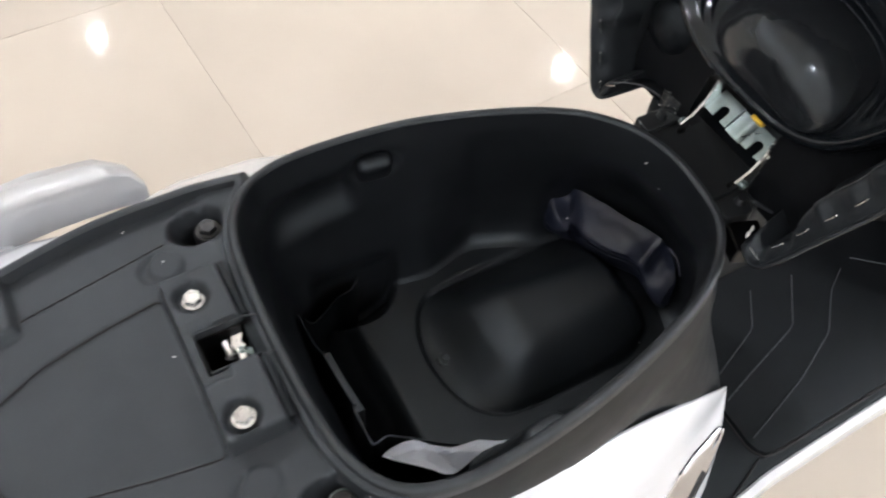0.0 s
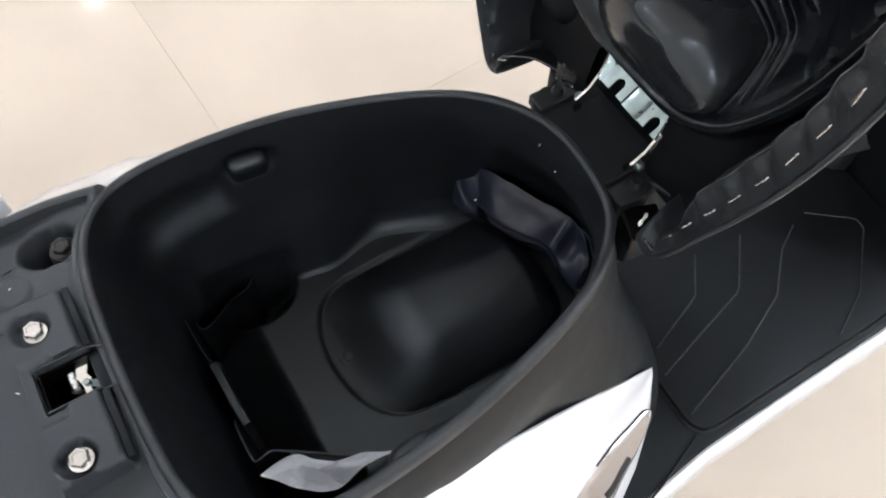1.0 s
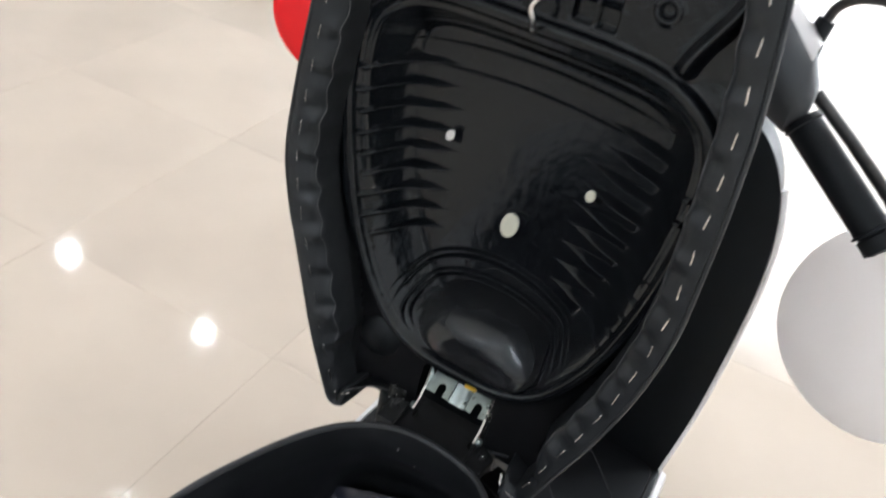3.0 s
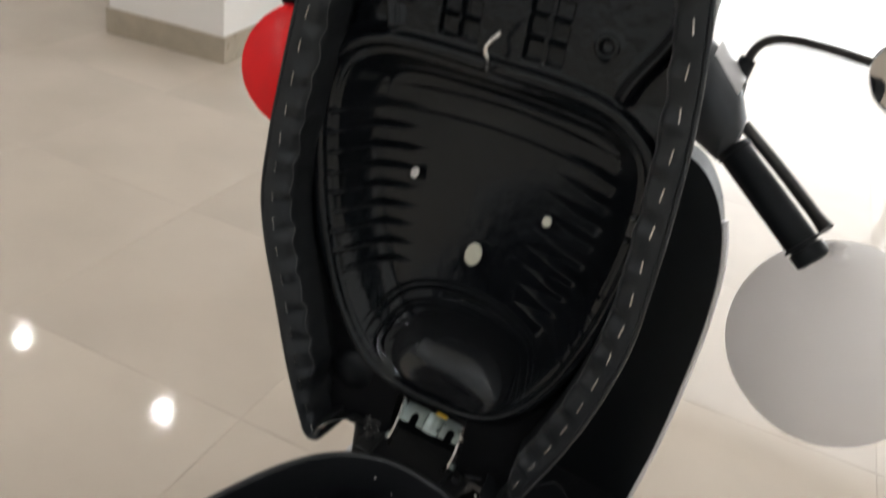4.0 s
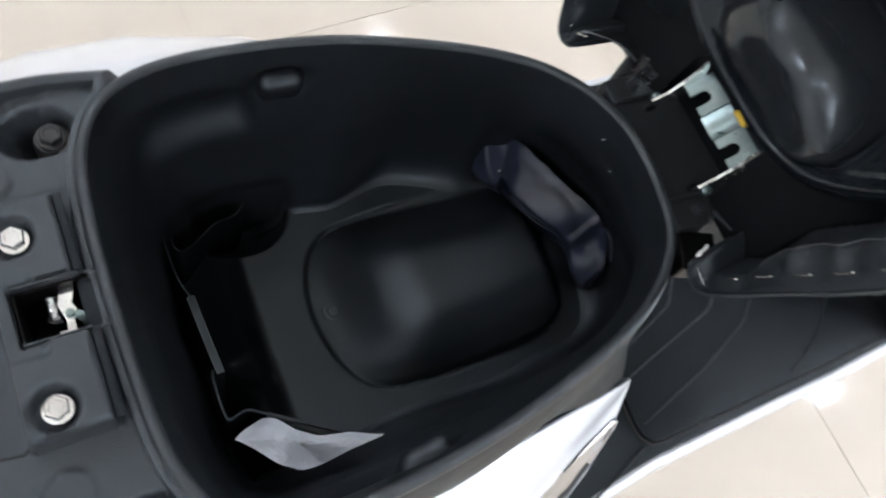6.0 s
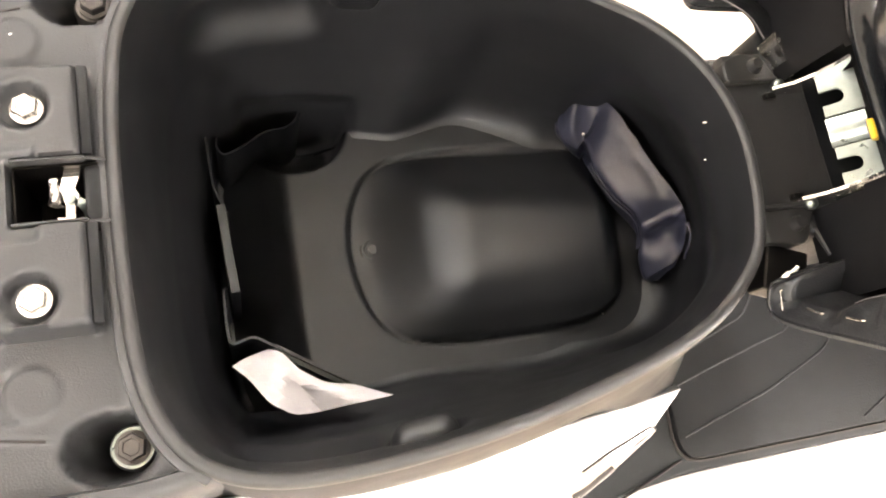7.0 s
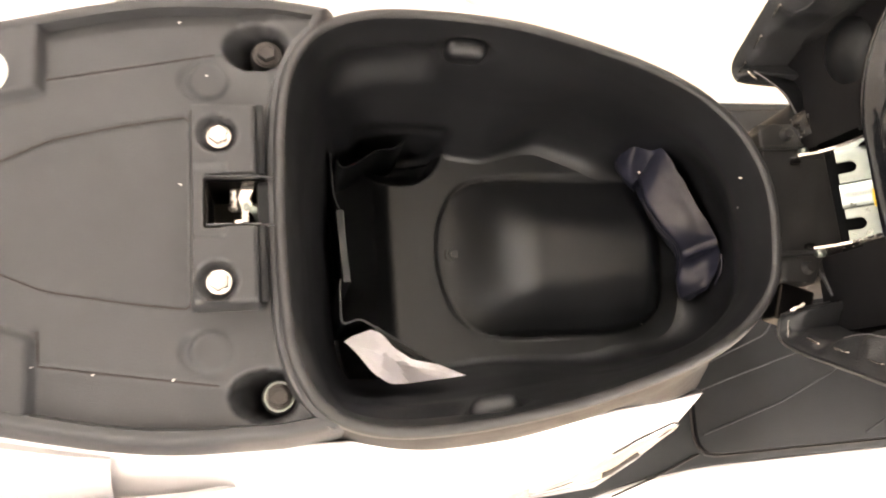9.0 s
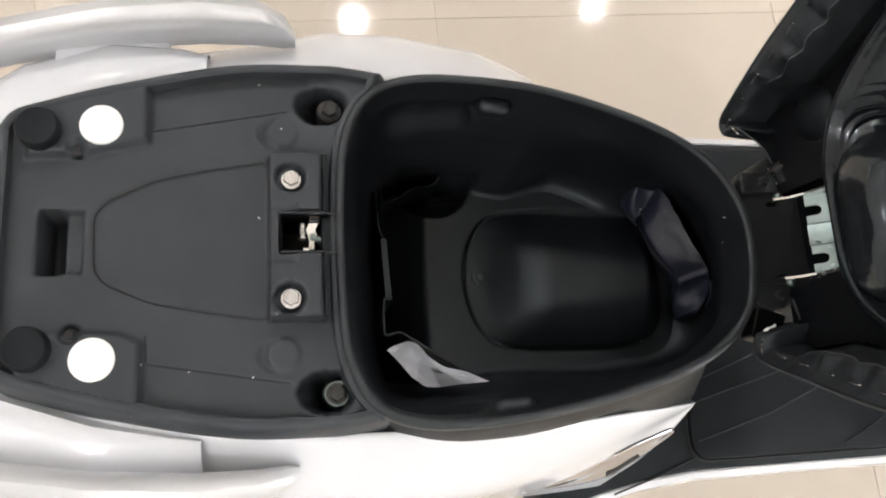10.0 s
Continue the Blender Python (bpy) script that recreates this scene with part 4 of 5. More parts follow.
part("paint_mark", box((0.004, 0.013, 0.008), pose(0.4810, -0.0086, 0.7205, 0, -40, 0), 0.0008), M_YELLOW, pan, "yellow paint mark")

# staples that hold the cover
staple_me = mesh_of("staple", tube([(0.0012, 0, -0.0064), (0, 0, -0.0058), (0, 0, 0.0), (0, 0, 0.0058), (0.0012, 0, 0.0064)], 0.00065, 6), M_BOLT)
line = offset2d(SEAT, -0.0105)
n = len(line)
for k in range(6, n, 12):
    p, q = line[k], line[(k + 3) % n]
    if (p.y < 0.80 and abs(p.x) < 0.10) or p.y > 1.33:
        continue
    o = new("staple", staple_me)
    o.parent = seat
    ang = math.degrees(math.atan2(q.x - p.x, q.y - p.y)) + random.uniform(-6, 6)
    o.matrix_basis = pose(0.4132 + random.uniform(0, 0.0005), p.x, p.y, -ang, 0, 0)

# ---- footboard, mat, leg shield ----
def resample_open(pts, n):
    """Straight runs with slightly eased corners."""
    pts = [Vector(p) for p in pts]
    out = [pts[0]]
    for a, b, c in zip(pts, pts[1:], pts[2:]):
        out += [b.lerp(a, 0.06), b.lerp(c, 0.06)]
    return out + [pts[-1]]


FOOT = [(0.29, 0.262), (0.36, 0.240), (0.42, 0.227), (0.49, 0.2185), (0.75, 0.214), (0.88, 0.208), (0.88, -0.208), (0.75, -0.214), (0.49, -0.2185), (0.42, -0.227), (0.36, -0.240), (0.29, -0.262)]
foot = part("footboard", slab(resample(rounded(FOOT, 0.02), 100), 0.27, 0.364, 0.004), M_COWL, scooter, "black plastic step-through footboard", angle=50)
MATP = [(0.500, 0.045), (0.489, 0.120), (0.488, 0.190), (0.497, 0.2045), (0.515, 0.206), (0.75, 0.203), (0.845, 0.199), (0.862, 0.185), (0.866, 0.0),
        (0.862, -0.185), (0.845, -0.199), (0.75, -0.203), (0.515, -0.206), (0.497, -0.2045), (0.488, -0.190), (0.489, -0.120), (0.500, -0.045)]
mat = part("floor_mat", slab(resample(rounded(MATP, 0.012, 4), 120), 0.362, 0.370, 0.003), M_RUBBER, scooter, "black rubber floor mat with raised chevrons", angle=40)
rim = resample(rounded(MATP, 0.012, 4), 120)
part("mat_groove", tube([(p.x, p.y, 0.3645) for p in offset2d(rim, 0.002)] + [(offset2d(rim, 0.002)[0].x, offset2d(rim, 0.002)[0].y, 0.3645)], 0.0016, 5, cap=False), M_GROOVE, mat)
for s in (1, -1):
    for pts in (((0.624, 0.032), (0.590, 0.075), (0.512, 0.104)), ((0.688, 0.038), (0.638, 0.095), (0.544, 0.121), (0.500, 0.134)), ((0.753, 0.060), (0.719, 0.078), (0.672, 0.122), (0.599, 0.153), (0.497, 0.183)),
                ((0.777, 0.053), (0.826, 0.092), (0.824, 0.106), (0.759, 0.166), (0.700, 0.195))):
        line3 = [(x, s * y, 0.3705) for x, y in pts]
        part("chevron", tube(resample_open(line3, 16), 0.0009, 6), M_DECK, mat)
    seam = [(0.489, s * 0.204, 0.366), (0.44, s * 0.222, 0.366), (0.38, s * 0.2405, 0.368)]
    part("seam", tube(spline(seam, 8, False), 0.0012, 6), M_GROOVE, foot)
    # white outer sill below the footboard edge
    sill = []
    for x, y in ((0.28, 0.268), (0.36, 0.2445), (0.42, 0.2315), (0.49, 0.2230), (0.62, 0.2195), (0.75, 0.2180), (0.868, 0.2125)):
        sill.append([Vector((x, s * (y + a), z)) for a, z in ((-0.012, 0.355), (-0.002, 0.362), (0.006, 0.358), (0.010, 0.340), (0.004, 0.275), (-0.012, 0.262))])
    part("sill", loft(sill, True, True, True), M_WHITE, scooter, "glossy white sill trim", angle=50)
SHIELD = spline([(0.36, 0.203, 0.858), (0.50, 0.216, 0.855), (0.65, 0.221, 0.855), (0.76, 0.219, 0.857), (0.84, 0.208, 0.861), (0.90, 0.185, 0.867), (0.94, 0.15, 0.873), (0.955, 0.11, 0.878)], 36, False)
rings = []
for z, hw, x in SHIELD:
    rings.append([Vector((x + 0.03 * smoothstep(0.8, 0.0, abs(f)) * 0.6, f * hw, z)) for f in (-1, -0.93, -0.8, -0.5, 0, 0.5, 0.8, 0.93, 1)] +
                 [Vector((x + 0.05, f * hw * 0.97, z)) for f in (1, 0.5, 0, -0.5, -1)])
shield = part("leg_shield", loft(rings, True, True, True), M_COWL, scooter, "black inner leg shield", angle=40)
for s in (1, -1):
    part("shield_edge", tube([(x + 0.012, s * (hw + 0.001), z) for z, hw, x in SHIELD[:24]], 0.006, 8), M_WHITE, shield, "white outer edge of the leg shield")
part("front_apron", loft([[Vector((0.905 + 0.075 * math.cos(a) * k, 0.215 * math.sin(a) * k2, z)) for a in [math.pi * (t / 12 - 0.5) for t in range(13)]] for z, k, k2 in ((0.40, 0.9, 0.9), (0.55, 1.1, 1.0), (0.75, 1.0, 1.0), (0.90, 0.6, 0.85))], False), M_WHITE, scooter, "glossy white front apron")

# ---- white side panels, tail covers, grab rails ----
PANEL_ROWS = ((-0.33, 0.085, 0.60, 0.125, 0.53, 0.12, 0.45), (-0.22, 0.116, 0.655, 0.170, 0.60, 0.178, 0.46), (-0.14, 0.136, 0.668, 0.192, 0.61, 0.200, 0.43), (-0.06, 0.156, 0.671, 0.208, 0.605, 0.216, 0.41),
                                    (0.03, 0.162, 0.667, 0.226, 0.60, 0.232, 0.40), (0.10, 0.163, 0.662, 0.228, 0.59, 0.238, 0.39), (0.19, 0.164, 0.634, 0.216, 0.565, 0.238, 0.38), (0.25, 0.160, 0.606, 0.204, 0.54, 0.236, 0.375),
                                    (0.31, 0.154, 0.570, 0.192, 0.505, 0.233, 0.372), (0.36, 0.149, 0.536, 0.180, 0.48, 0.229, 0.372), (0.40, 0.145, 0.507, 0.165, 0.468, 0.203, 0.397), (0.43, 0.1415, 0.484, 0.153, 0.462, 0.176, 0.425), (0.450, 0.139, 0.468, 0.141, 0.464, 0.144, 0.458))


def panel_at(s, x, f, out=0.0):
    """A point of the side panel: s picks the side, f runs from its top edge to its bottom edge."""
    i = max(k for k in range(len(PANEL_ROWS) - 1) if PANEL_ROWS[k][0] <= x or k == 0)
    a, b = PANEL_ROWS[i], PANEL_ROWS[i + 1]
    m = min(1.0, max(0.0, (x - a[0]) / (b[0] - a[0])))
    yt, zt, ym, zm, yb, zb = (p + (q - p) * m for p, q in zip(a[1:], b[1:]))
    if s > 0:
        swell = (0.006 + 0.010 * smoothstep(-0.02, 0.06, x) + 0.011 * smoothstep(0.10, 0.20, x)) * smoothstep(0.34, 0.26, x)
        ym, yb = ym + swell, yb + 0.7 * swell
    ctrl = [(yt - 0.004, zt - 0.010), (yt, zt), (yt * 0.55 + ym * 0.45, zt * 0.70 + zm * 0.30), (ym, zm), (ym * 0.4 + yb * 0.6, zm * 0.5 + zb * 0.5), (yb, zb)]
    p = spline(ctrl, 21, False)[min(20, round(f * 20))] if abs(f * 20 - round(f * 20)) < 1e-6 else None
    if p is None:
        line = spline(ctrl, 21, False)
        k = min(19, int(f * 20))
        p = line[k].lerp(line[k + 1], f * 20 - k)
    return Vector((x + 0.6 * out, s * (p.x + 0.6 * out), p.y + 0.5 * out))


for s in (-1, 1):
    panel = part("side_panel", loft([[panel_at(s, row[0], k / 20) for k in range(21)] for row in PANEL_ROWS], False), M_WHITE, scooter, "glossy white side panel with a chrome badge", angle=60)
    # pointed chrome badge with a dark rim along the panel's front edge
    upper = spline([(0.430, 0.80), (0.420, 0.72), (0.390, 0.66), (0.356, 0.64), (0.312, 0.71), (0.270, 0.80)], 24, False)
    lower = spline([(0.4315, 0.86), (0.428, 0.92), (0.404, 0.87), (0.372, 0.85), (0.330, 0.88), (0.274, 0.86)], 24, False)

    def badge_rows(lo, hi, cols):
        return [[panel_at(s, *(p.lerp(q, a)), o) for a, o in cols] for p, q in list(zip(upper, lower))[lo:hi]]

    badge = part("badge", loft(badge_rows(0, 24, ((-0.04, -0.001), (0.03, 0.0016), (0.14, 0.0026), (0.28, 0.0024), (0.42, 0.0018), (0.56, 0.0016), (0.70, 0.0020), (0.82, 0.0028), (0.93, 0.0022), (1.03, -0.001))), False), M_CHROME, panel, "chrome side badge with a dark inlay", angle=40)
    part("badge_rim", tube([panel_at(s, *p, 0.0010) for p in upper[:16]], 0.0010, 6), M_GROOVE, badge)
    part("inlay", loft(badge_rows(11, 17, ((0.60, 0.0005), (0.66, 0.0032), (0.78, 0.0036), (0.9, 0.001))), False), M_GROOVE, badge)
    # smooth cover strip beside the deck
    cover = []
    for x, y, z, w in ((-0.30, 0.085, 0.632, 0.060), (-0.236, 0.112, 0.652, 0.066), (-0.16, 0.1385, 0.660, 0.058), (-0.10, 0.152, 0.662, 0.040), (-0.076, 0.1565, 0.662, 0.030)):
        cover.append([Vector((x, s * (y + a * w), z + b)) for a, b in ((0.0, 0.0), (0.10, 0.009), (0.25, 0.010), (0.6, 0.004), (0.9, -0.006), (1.0, -0.012), (1.03, -0.024))])
    part("tail_cover", loft(cover, False), M_WHITE, scooter, "glossy white tail cover", angle=50)
    # grab rail
    off = 0.004 if s > 0 else -0.012
    rail = []
    for x, y, z, w, h in ((-0.34, 0.165, 0.640, 0.010, 0.018), (-0.25, 0.190, 0.668, 0.014, 0.024), (-0.16, 0.205, 0.680, 0.015, 0.026), (-0.08, 0.211, 0.684, 0.015, 0.027), (-0.03, 0.209, 0.682, 0.013, 0.025), (-0.008, 0.204, 0.676, 0.010, 0.019), (0.002, 0.199, 0.668, 0.004, 0.008)):
        rail.append([Vector((x, s * (y + off + a * w), z - 0.014 + b * h)) for a, b in ((-0.9, -1.0), (-1.0, 0.2), (-0.75, 0.8), (-0.1, 1.0), (0.7, 0.8), (1.0, 0.1), (0.8, -0.8), (0.0, -1.1))])
    part("grab_rail", loft(rail, True, True, True), M_SILVER, scooter, "silver-painted grab rail", angle=50)
    part("rail_bracket", box((0.10, 0.05, 0.02), pose(-0.16, s * 0.175, 0.640), 0.005), M_WHITE, scooter)
part("tail_end", loft([[Vector((x, 0.115 * k * math.cos(a) , z + 0.05 * math.sin(a))) for a in [math.pi * t / 8 for t in range(9)]] for x, k, z in ((-0.232, 1.0, 0.60), (-0.30, 0.9, 0.58), (-0.37, 0.6, 0.55))], False), M_WHITE, scooter, "white tail end")

# ---- running gear, so that it stands ----
def wheel(x):
    tyre = part("wheel", lathe([(0.150, -0.045), (0.185, -0.048), (0.21, -0.035), (0.218, 0.0), (0.21, 0.035), (0.185, 0.048), (0.150, 0.045)], pose(x, 0, 0.218, 90, 0, 0), 40), M_TYRE, scooter, "black tyre on a dark rim")
    part("rim", lathe([(0.0, -0.03), (0.03, -0.035), (0.04, -0.015), (0.14, -0.02), (0.152, -0.042), (0.152, 0.042), (0.14, 0.02), (0.04, 0.015), (0.03, 0.035), (0.0, 0.03)], pose(x, 0, 0.218, 90, 0, 0), 32), M_DARKSTEEL, tyre)


wheel(-0.17)
wheel(1.09)
for s in (1, -1):
    part("fork_leg", tube([(1.09, s * 0.075, 0.218), (1.02, s * 0.075, 0.45), (0.97, s * 0.05, 0.60)], 0.018, 12), M_DARKSTEEL, scooter)
part("frame_beam", tube([(0.90, 0, 0.50), (0.85, 0, 0.30), (0.45, 0, 0.25), (0.2, 0, 0.27), (-0.17, 0, 0.218)], 0.03, 12), M_DARKSTEEL, scooter)
part("axle", tube([(-0.17, -0.09, 0.218), (-0.17, 0.09, 0.218)], 0.012, 10), M_DARKSTEEL, scooter)
for s in (1, -1):
    part("stand_leg", tube([(0.22, s * 0.05, 0.27), (0.16, s * 0.11, 0.02), (0.15, s * 0.12, 0.009)], 0.009, 8), M_DARKSTEEL, scooter)

# ---- handlebar ----
HB = Vector((0.69, 0.01, 1.04))
RIGHT_END, RIGHT_IN = Vector((0.617, -0.303, 0.985)), Vector((0.655, -0.192, 1.055))
LEFT_END, LEFT_IN = Vector((0.655, 0.368, 1.075)), Vector((0.70, 0.25, 1.095))
bar = part("handlebar", tube(spline([RIGHT_END, RIGHT_IN, HB + Vector((0.02, -0.06, 0.03)), HB + Vector((0.03, 0.06, 0.04)), LEFT_IN, LEFT_END], 30, False), 0.011, 10), M_DARKSTEEL, scooter, "black handlebar with rubber grips")
for a, b in ((RIGHT_IN, RIGHT_END), (LEFT_IN, LEFT_END)):
    d = (b - a)
    pts = [a + d * f for f in (0.0, 0.04, 0.05, 0.3, 0.6, 0.84, 0.845, 0.86, 0.865, 0.88, 0.885, 0.985, 1.0)]
    part("grip", tube(pts, [0.017, 0.0185, 0.0165, 0.0165, 0.0165, 0.0165, 0.019, 0.019, 0.0145, 0.0145, 0.0175, 0.0175, 0.012], 20), M_RUBBER, bar, "black rubber hand grip")
    part("lever", tube(spline([a + Vector((0.045, 0.0, 0.012)), a + d * 0.45 + Vector((0.055, 0, 0.012)), b + Vector((0.042, 0, 0.018))], 14, False), [0.0065] * 12 + [0.0075, 0.0085], 10), M_DARKSTEEL, bar, "black brake lever")
    head = [[a + d * f + Vector((k * math.cos(t), 0, k * 1.1 * math.sin(t))) + Vector((0.01, 0, 0.01)) for t in [2 * math.pi * j / 16 for j in range(16)]] for f, k in ((0.02, 0.020), (-0.10, 0.034), (-0.4, 0.042), (-0.75, 0.04))]
    part("switch_housing", loft(head, True, True, True), M_DECK, bar, "black switch housing")
    part("switch_cover", loft([[p + Vector((0.012, 0, 0.006)) + (p - a) * 0.04 for p in r] for r in head[1:3]], True, False, False), M_WHITE, bar, "white headlamp nacelle edge")
for s, a in ((-1, RIGHT_IN), (1, LEFT_IN)):
    root = a + Vector((0.03, -s * 0.025, 0.035))
    stem = spline([root, root + Vector((0.008, s * 0.006, 0.03)), root + Vector((0.012, s * 0.012, 0.058)), root + Vector((0.012, s * 0.035, 0.072)), root + Vector((0.010, s * 0.08, 0.074)), root + Vector((0.008, s * 0.115, 0.072))], 20, False)
    mir = part("mirror", tube(stem, 0.0045, 8), M_DARKSTEEL, scooter, "black rear-view mirror on a bent stem")
    part("boot", tube([root - Vector((0, 0, 0.006)), root + Vector((0.0, 0, 0.004)), root + Vector((0.005, s * 0.003, 0.022)), root + Vector((0.010, s * 0.008, 0.045))], [0.010, 0.013, 0.011, 0.008], 12), M_RUBBER, mir)
    tip = stem[-1]
    face = [(0.0, 0.0), (0.02, 0.035), (0.06, 0.042), (0.11, 0.03), (0.125, 0.0), (0.11, -0.035), (0.06, -0.048), (0.02, -0.038)]
    ring = spline([(s * u, v) for u, v in face], 32)
    rows = [[tip + Vector((x - 0.45 * p.y * k, p.x * k, p.y * k)) for p in ring] for x, k in ((-0.012, 0.94), (-0.010, 1.0), (0.002, 1.0), (0.016, 0.8), (0.022, 0.4))]
    part("mirror_shell", loft(rows, True, False, True), M_DECK, mir)
    part("mirror_glass", loft([[tip + Vector((-0.010 - 0.43 * p.y, p.x * 0.95, p.y * 0.95)) for p in ring], [tip + Vector((-0.008 - 0.43 * p.y, p.x * 0.95, p.y * 0.95)) for p in ring]], True, True, True), M_MIRROR, mir, smooth=False)
part("steering_column", tube([(0.70, 0.01, 1.06), (0.80, 0, 0.93), (0.93, 0, 0.62)], [0.035, 0.05, 0.04], 16), M_DECK, scooter)
part("instrument_cowl", box((0.16, 0.20, 0.10), pose(0.735, 0.02, 1.06, 0, 15, 4), 0.03, 4), M_DECK, scooter)
# white retaining clip caught between the cover and the housing
clip = [[Vector((x, y + a * w, z + b)) for a, b in ((-1, 0), (0, 0.003), (1, 0.001), (0, -0.001))] for x, y, z, w in ((0.414, -0.087, 0.690, 0.0008), (0.416, -0.0865, 0.692, 0.0018), (0.4185, -0.0855, 0.6915, 0.0008), (0.421, -0.0845, 0.693, 0.0013), (0.4235, -0.0835, 0.6925, 0.0018), (0.425, -0.083, 0.691, 0.0007))]
part("retaining_clip", loft(clip, True, True, True), M_STICKER, scooter, "small crumpled white plastic clip", angle=40)

# ================= things in the bin =================


# control lines of the roll: its wall-side edge, its near edge, and how full it is
FAR = spline([(0.361, 0.098, 0.561), (0.374, 0.099, 0.568), (0.388, 0.081, 0.577), (0.399, 0.055, 0.580), (0.412, 0.026, 0.579), (0.424, 0.004, 0.578), (0.430, -0.010, 0.574), (0.431, -0.028, 0.566), (0.428, -0.043, 0.553), (0.421, -0.050, 0.545)], 72, False)
NEAR = spline([(0.353, 0.072, 0.541), (0.366, 0.058, 0.545), (0.371, 0.061, 0.553), (0.373, 0.036, 0.558), (0.385, 0.012, 0.558), (0.399, -0.004, 0.556), (0.405, -0.018, 0.547), (0.405, -0.036, 0.535), (0.409, -0.050, 0.529), (0.417, -0.054, 0.527)], 72, False)
rows = []
for i, (a, b) in enumerate(zip(FAR, NEAR)):
    f = i / 71
    face = b - a
    t = (FAR[min(i + 1, 71)] - FAR[max(i - 1, 0)]).normalized()
    up = t.cross(face).normalized()
    if up.z < 0:
        up = -up
    end = smoothstep(0.0, 0.05, f) * smoothstep(1.0, 0.95, f)
    # a full lobe, a tight neck, a taut face, then a pinched fold and a slack end
    crown = 0.010 * math.exp(-((f - 0.07) / 0.06) ** 2) - 0.004 * math.exp(-((f - 0.185) / 0.025) ** 2) + 0.0025 * smoothstep(0.2, 0.3, f) * smoothstep(0.62, 0.5, f) - 0.0075 * math.exp(-((f - 0.735) / 0.055) ** 2) + 0.004 * math.exp(-((f - 0.90) / 0.06) ** 2)
    low_z = 0.5165 if f > 0.12 else 0.522
    down = [Vector((b.x + 0.004, b.y + 0.002, b.z - 0.010)), Vector((b.x + 0.012, b.y, max(low_z, b.z - 0.028))), Vector((0.5 * (a.x + b.x), 0.5 * (a.y + b.y), low_z)), Vector((a.x - 0.003, a.y, low_z + 0.004)), Vector((a.x + 0.002, a.y, 0.5 * (a.z + low_z)))]
    # one sharp crease runs from the middle of the fold to the near corner of the end
    ridge = 0.0045 * math.exp(-((f - 0.655) / 0.022) ** 2)
    line = [a, a.lerp(b, 0.22) + up * (crown * 0.8 + ridge), a.lerp(b, 0.5) + up * (crown + ridge * 1.1 + 0.004 * math.exp(-((f - 0.80) / 0.05) ** 2)), a.lerp(b, 0.78) + up * (crown * 0.7 + ridge + 0.005 * math.exp(-((f - 0.77) / 0.07) ** 2)), b] + down
    c = sum(line, Vector()) / len(line)
    rows.append([c + (p - c) * (0.35 + 0.65 * end) for p in spline(line, 36)])
bm = loft(rows, True, True, True)
for v in bm.verts:
    q = v.co * 95
    v.co += Vector((noise.noise(q), noise.noise(q + Vector((7, 0, 0))), noise.noise(q + Vector((0, 7, 0))))) * 0.0006
    v.co.z -= 0.0009 * max(0.0, 0.25 - abs(noise.noise(v.co * 48 + Vector((2, 5, 1))))) * 4
pouch = empty("tool_pouch", (0.395, 0.02, 0.514), "rolled navy blue vinyl tool pouch in the storage bin", "pouch")
part("cover", bm, M_POUCH, pouch, angle=50)
part("snap", lathe([(0.0, 0.0018), (0.0011, 0.0016), (0.0018, 0.0006), (0.0021, -0.002)], pose(0.3705, 0.0665, 0.5545, 0, -25, 20), 16), M_CHROME, pouch, "small bright press snap")
for rise, lead in ((0.0015, 0.0), (-0.001, 0.004)):
    seam = [FAR[k].lerp(NEAR[k], 1.02) + Vector((-0.0012, 0, rise - 0.002)) for k in range(22, 52)]
    part("seam", tube([p + Vector((lead * 0.3, 0, -lead)) for p in seam], 0.0007, 5), M_POUCH, pouch)
part("end_hem", tube(spline([(0.4325, -0.018, 0.571), (0.4335, -0.030, 0.567), (0.4310, -0.043, 0.556)], 10, False), 0.0012, 6), M_POUCH, pouch, "turned end hem of the pouch")

# crumpled paper lying against the rear wing
outline = [(0.084, -0.082), (0.091, -0.077), (0.110, -0.070), (0.116, -0.074), (0.125, -0.088), (0.141, -0.099), (0.160, -0.104), (0.185, -0.1140), (0.162, -0.1165), (0.118, -0.1180), (0.104, -0.110), (0.093, -0.091)]
ring = resample([Vector(p) for p in outline], 44)
mid = Vector((0.122, -0.099))


def creased(x, y):
    """Height of the crumpled sheet: flat facets between a few sharp folds."""
    h = 0.60 * abs(0.9 * (x - 0.126) + 0.45 * (y + 0.098)) - 0.60 * abs(0.35 * (x - 0.140) + 0.94 * (y + 0.104)) - 0.45 * abs(0.95 * (x - 0.108) - 0.30 * (y + 0.092))
    # small crumples across the folds
    for kx, ky, pitch, rise in ((0.6, 0.8, 0.017, 0.0085), (0.95, -0.3, 0.023, 0.0095)):
        h += rise * abs(((x * kx + y * ky) / pitch) % 2.0 - 1.0)
    return 0.584 + h - 0.60 * (y + 0.098) - 0.08 * (x - 0.12)


bm = loft([[Vector((q.x, q.y, creased(q.x, q.y))) for q in [mid + (p - mid) * k for p in ring]] for k in (1.0, 0.85, 0.7, 0.55, 0.4, 0.25, 0.08)], True, False, True)
bmesh.ops.solidify(bm, geom=bm.faces[:], thickness=0.0012)
tagged(part("paper", bm, M_PAPER, angle=10), "crumpled white paper tucked beside the partition wing", "paper")

# ================= balloons =================


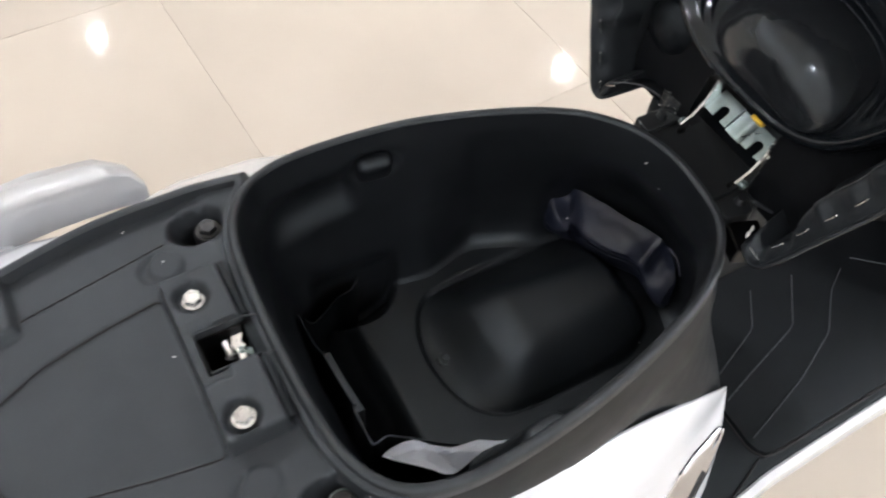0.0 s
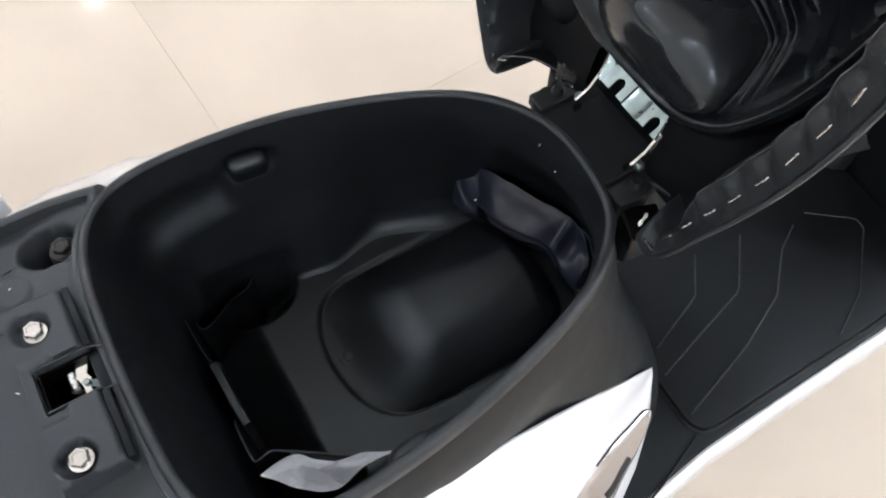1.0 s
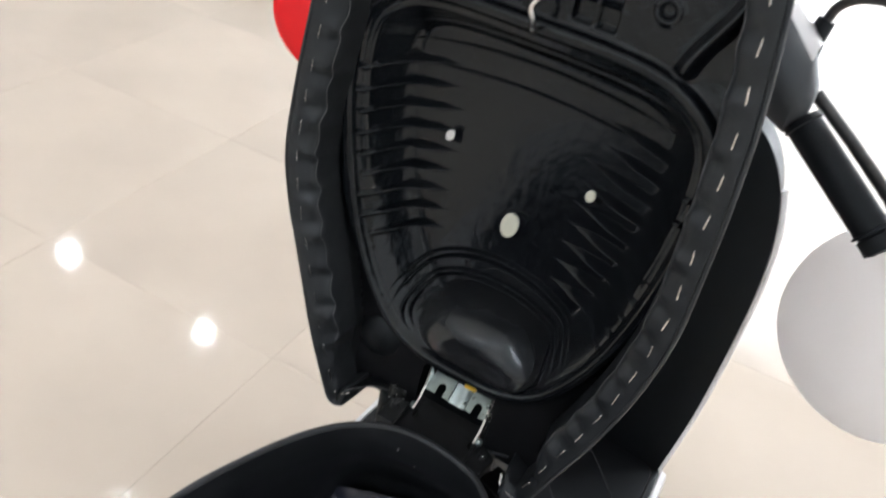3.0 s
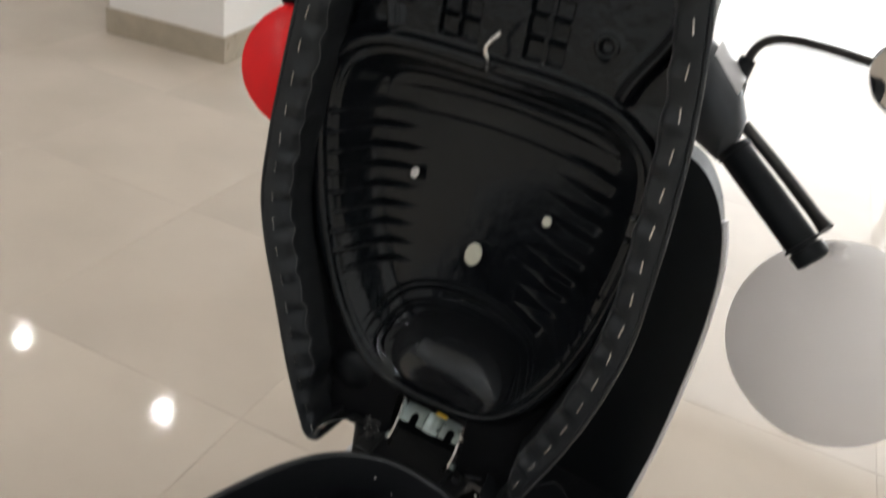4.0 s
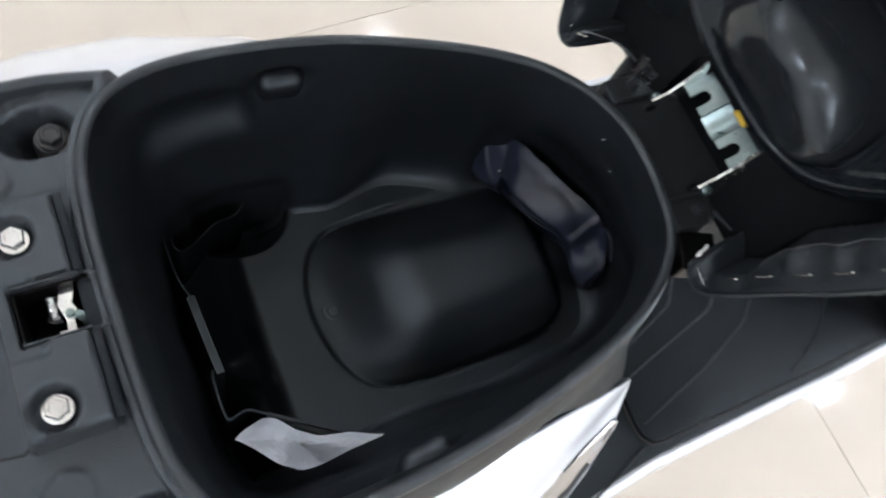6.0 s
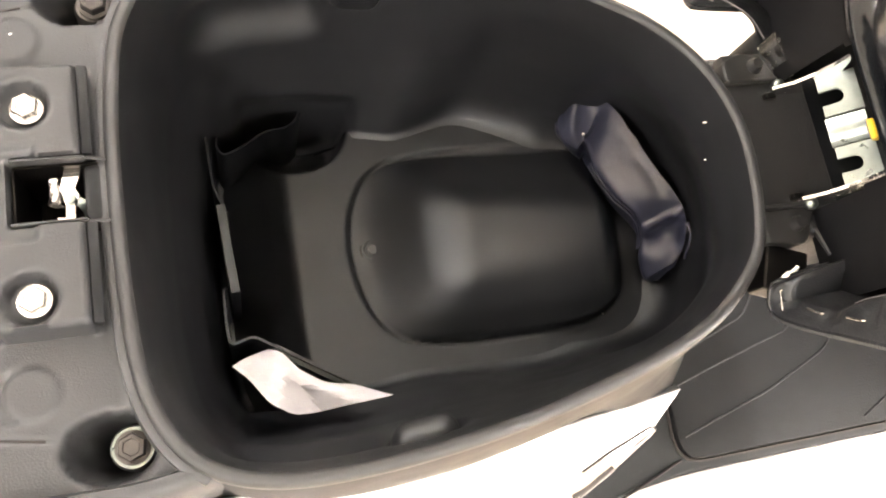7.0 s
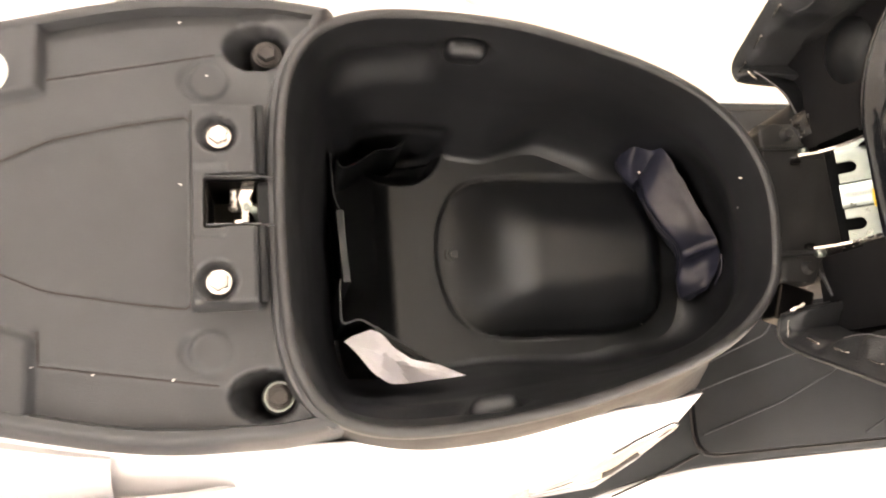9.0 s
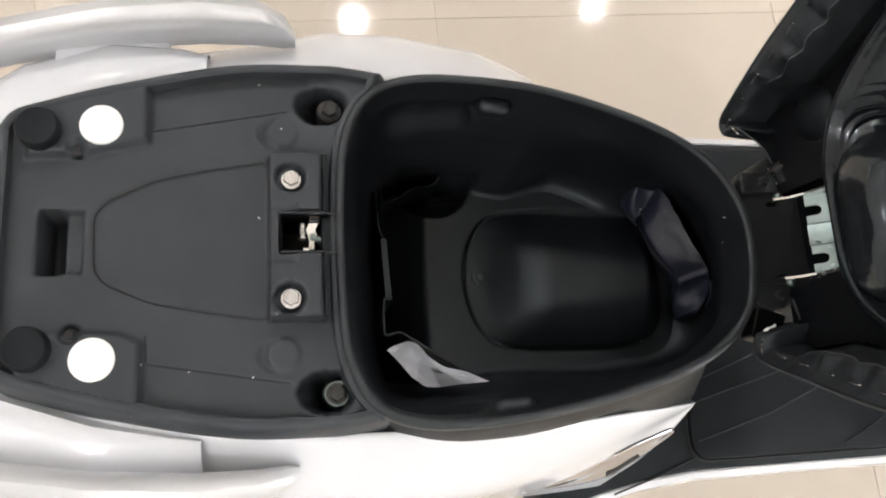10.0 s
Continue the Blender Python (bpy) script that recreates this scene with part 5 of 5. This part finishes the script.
def balloon(place, r, mat, tie, label):
    ob = empty("balloon", place, label, "balloon")
    place = Vector(place)
    prof = [(0.0, -1.04), (0.12, -1.03), (0.25, -0.99), (0.5, -0.87), (0.75, -0.64), (0.93, -0.31), (1.0, 0.02), (0.96, 0.34), (0.8, 0.65), (0.55, 0.88), (0.3, 1.01), (0.12, 1.06), (0.07, 1.10), (0.05, 1.13)]
    curve = spline([(a, b) for a, b in prof], 40, False)
    axis = (Vector(tie) - place).to_track_quat("Z", "Y").to_matrix().to_4x4()
    m = Matrix.Translation(place) @ axis
    part("skin", lathe([(max(0, p.x) * r, p.y * r) for p in curve], m, 48), mat, ob)
    part("knot", lathe([(0.0, 1.10 * r), (0.006, 1.115 * r), (0.0095, 1.15 * r), (0.0085, 1.19 * r), (0.003, 1.22 * r)], m, 14), mat, ob)
    return ob


TIE_R, TIE_L = RIGHT_END + Vector((0.045, -0.012, 0.018)), LEFT_END + Vector((0.02, 0.0, -0.02))
balloon((0.690, -0.357, 0.866), 0.110, M_BALLOON, TIE_R, "round white latex balloon tied to the brake lever")
balloon((0.700, 0.354, 0.965), 0.084, M_RED, TIE_L, "round red latex balloon tied below the hand grip")

# metal stool by the far wall, of which a foot shows
stool = empty("stool", (3.05, 3.87, 0), "round stool with bright splayed metal legs", "stool")
for a in range(4):
    c, s = math.cos(a * math.pi / 2 - 0.257), math.sin(a * math.pi / 2 - 0.257)
    part("leg", tube([(3.05 + 0.14 * c, 3.87 + 0.14 * s, 0.46), (3.05 + 0.20 * c, 3.87 + 0.20 * s, 0.0)], 0.011, 10), M_CHROME, stool)
part("seat", lathe([(0.0, 0.46), (0.165, 0.46), (0.175, 0.475), (0.165, 0.50), (0.0, 0.505)], pose(3.05, 3.87, 0), 32), M_VINYL, stool)

# ================= floor tiles =================
floor = tagged(part("floor", box((X1 - X0, Y1 - Y0, 0.05), Matrix.Translation(((X0 + X1) / 2, (Y0 + Y1) / 2, -0.0262))), M_JOINT, smooth=False),
               "polished cream porcelain tile floor with thin joints", "floor", kind="structure")
PITCH, GAP = 0.69, 0.0009
tile_me = mesh_of("tile", box((PITCH - GAP, PITCH - GAP, 0.006), None, 0.0004, 1), M_TILE, smooth=False)
tm = pose(0.261, 0.598, 0, 0, 0, 3.6)
for i in range(-7, 9):
    for j in range(-8, 10):
        m = tm @ Matrix.Translation(((i + 0.5) * PITCH, (j + 0.5) * PITCH, -0.003))
        c = m.translation
        if X0 - 0.2 < c.x < X1 + 0.2 and Y0 - 0.2 < c.y < Y1 + 0.2:
            o = new("tile", tile_me)
            o.parent = floor
            o.matrix_basis = m
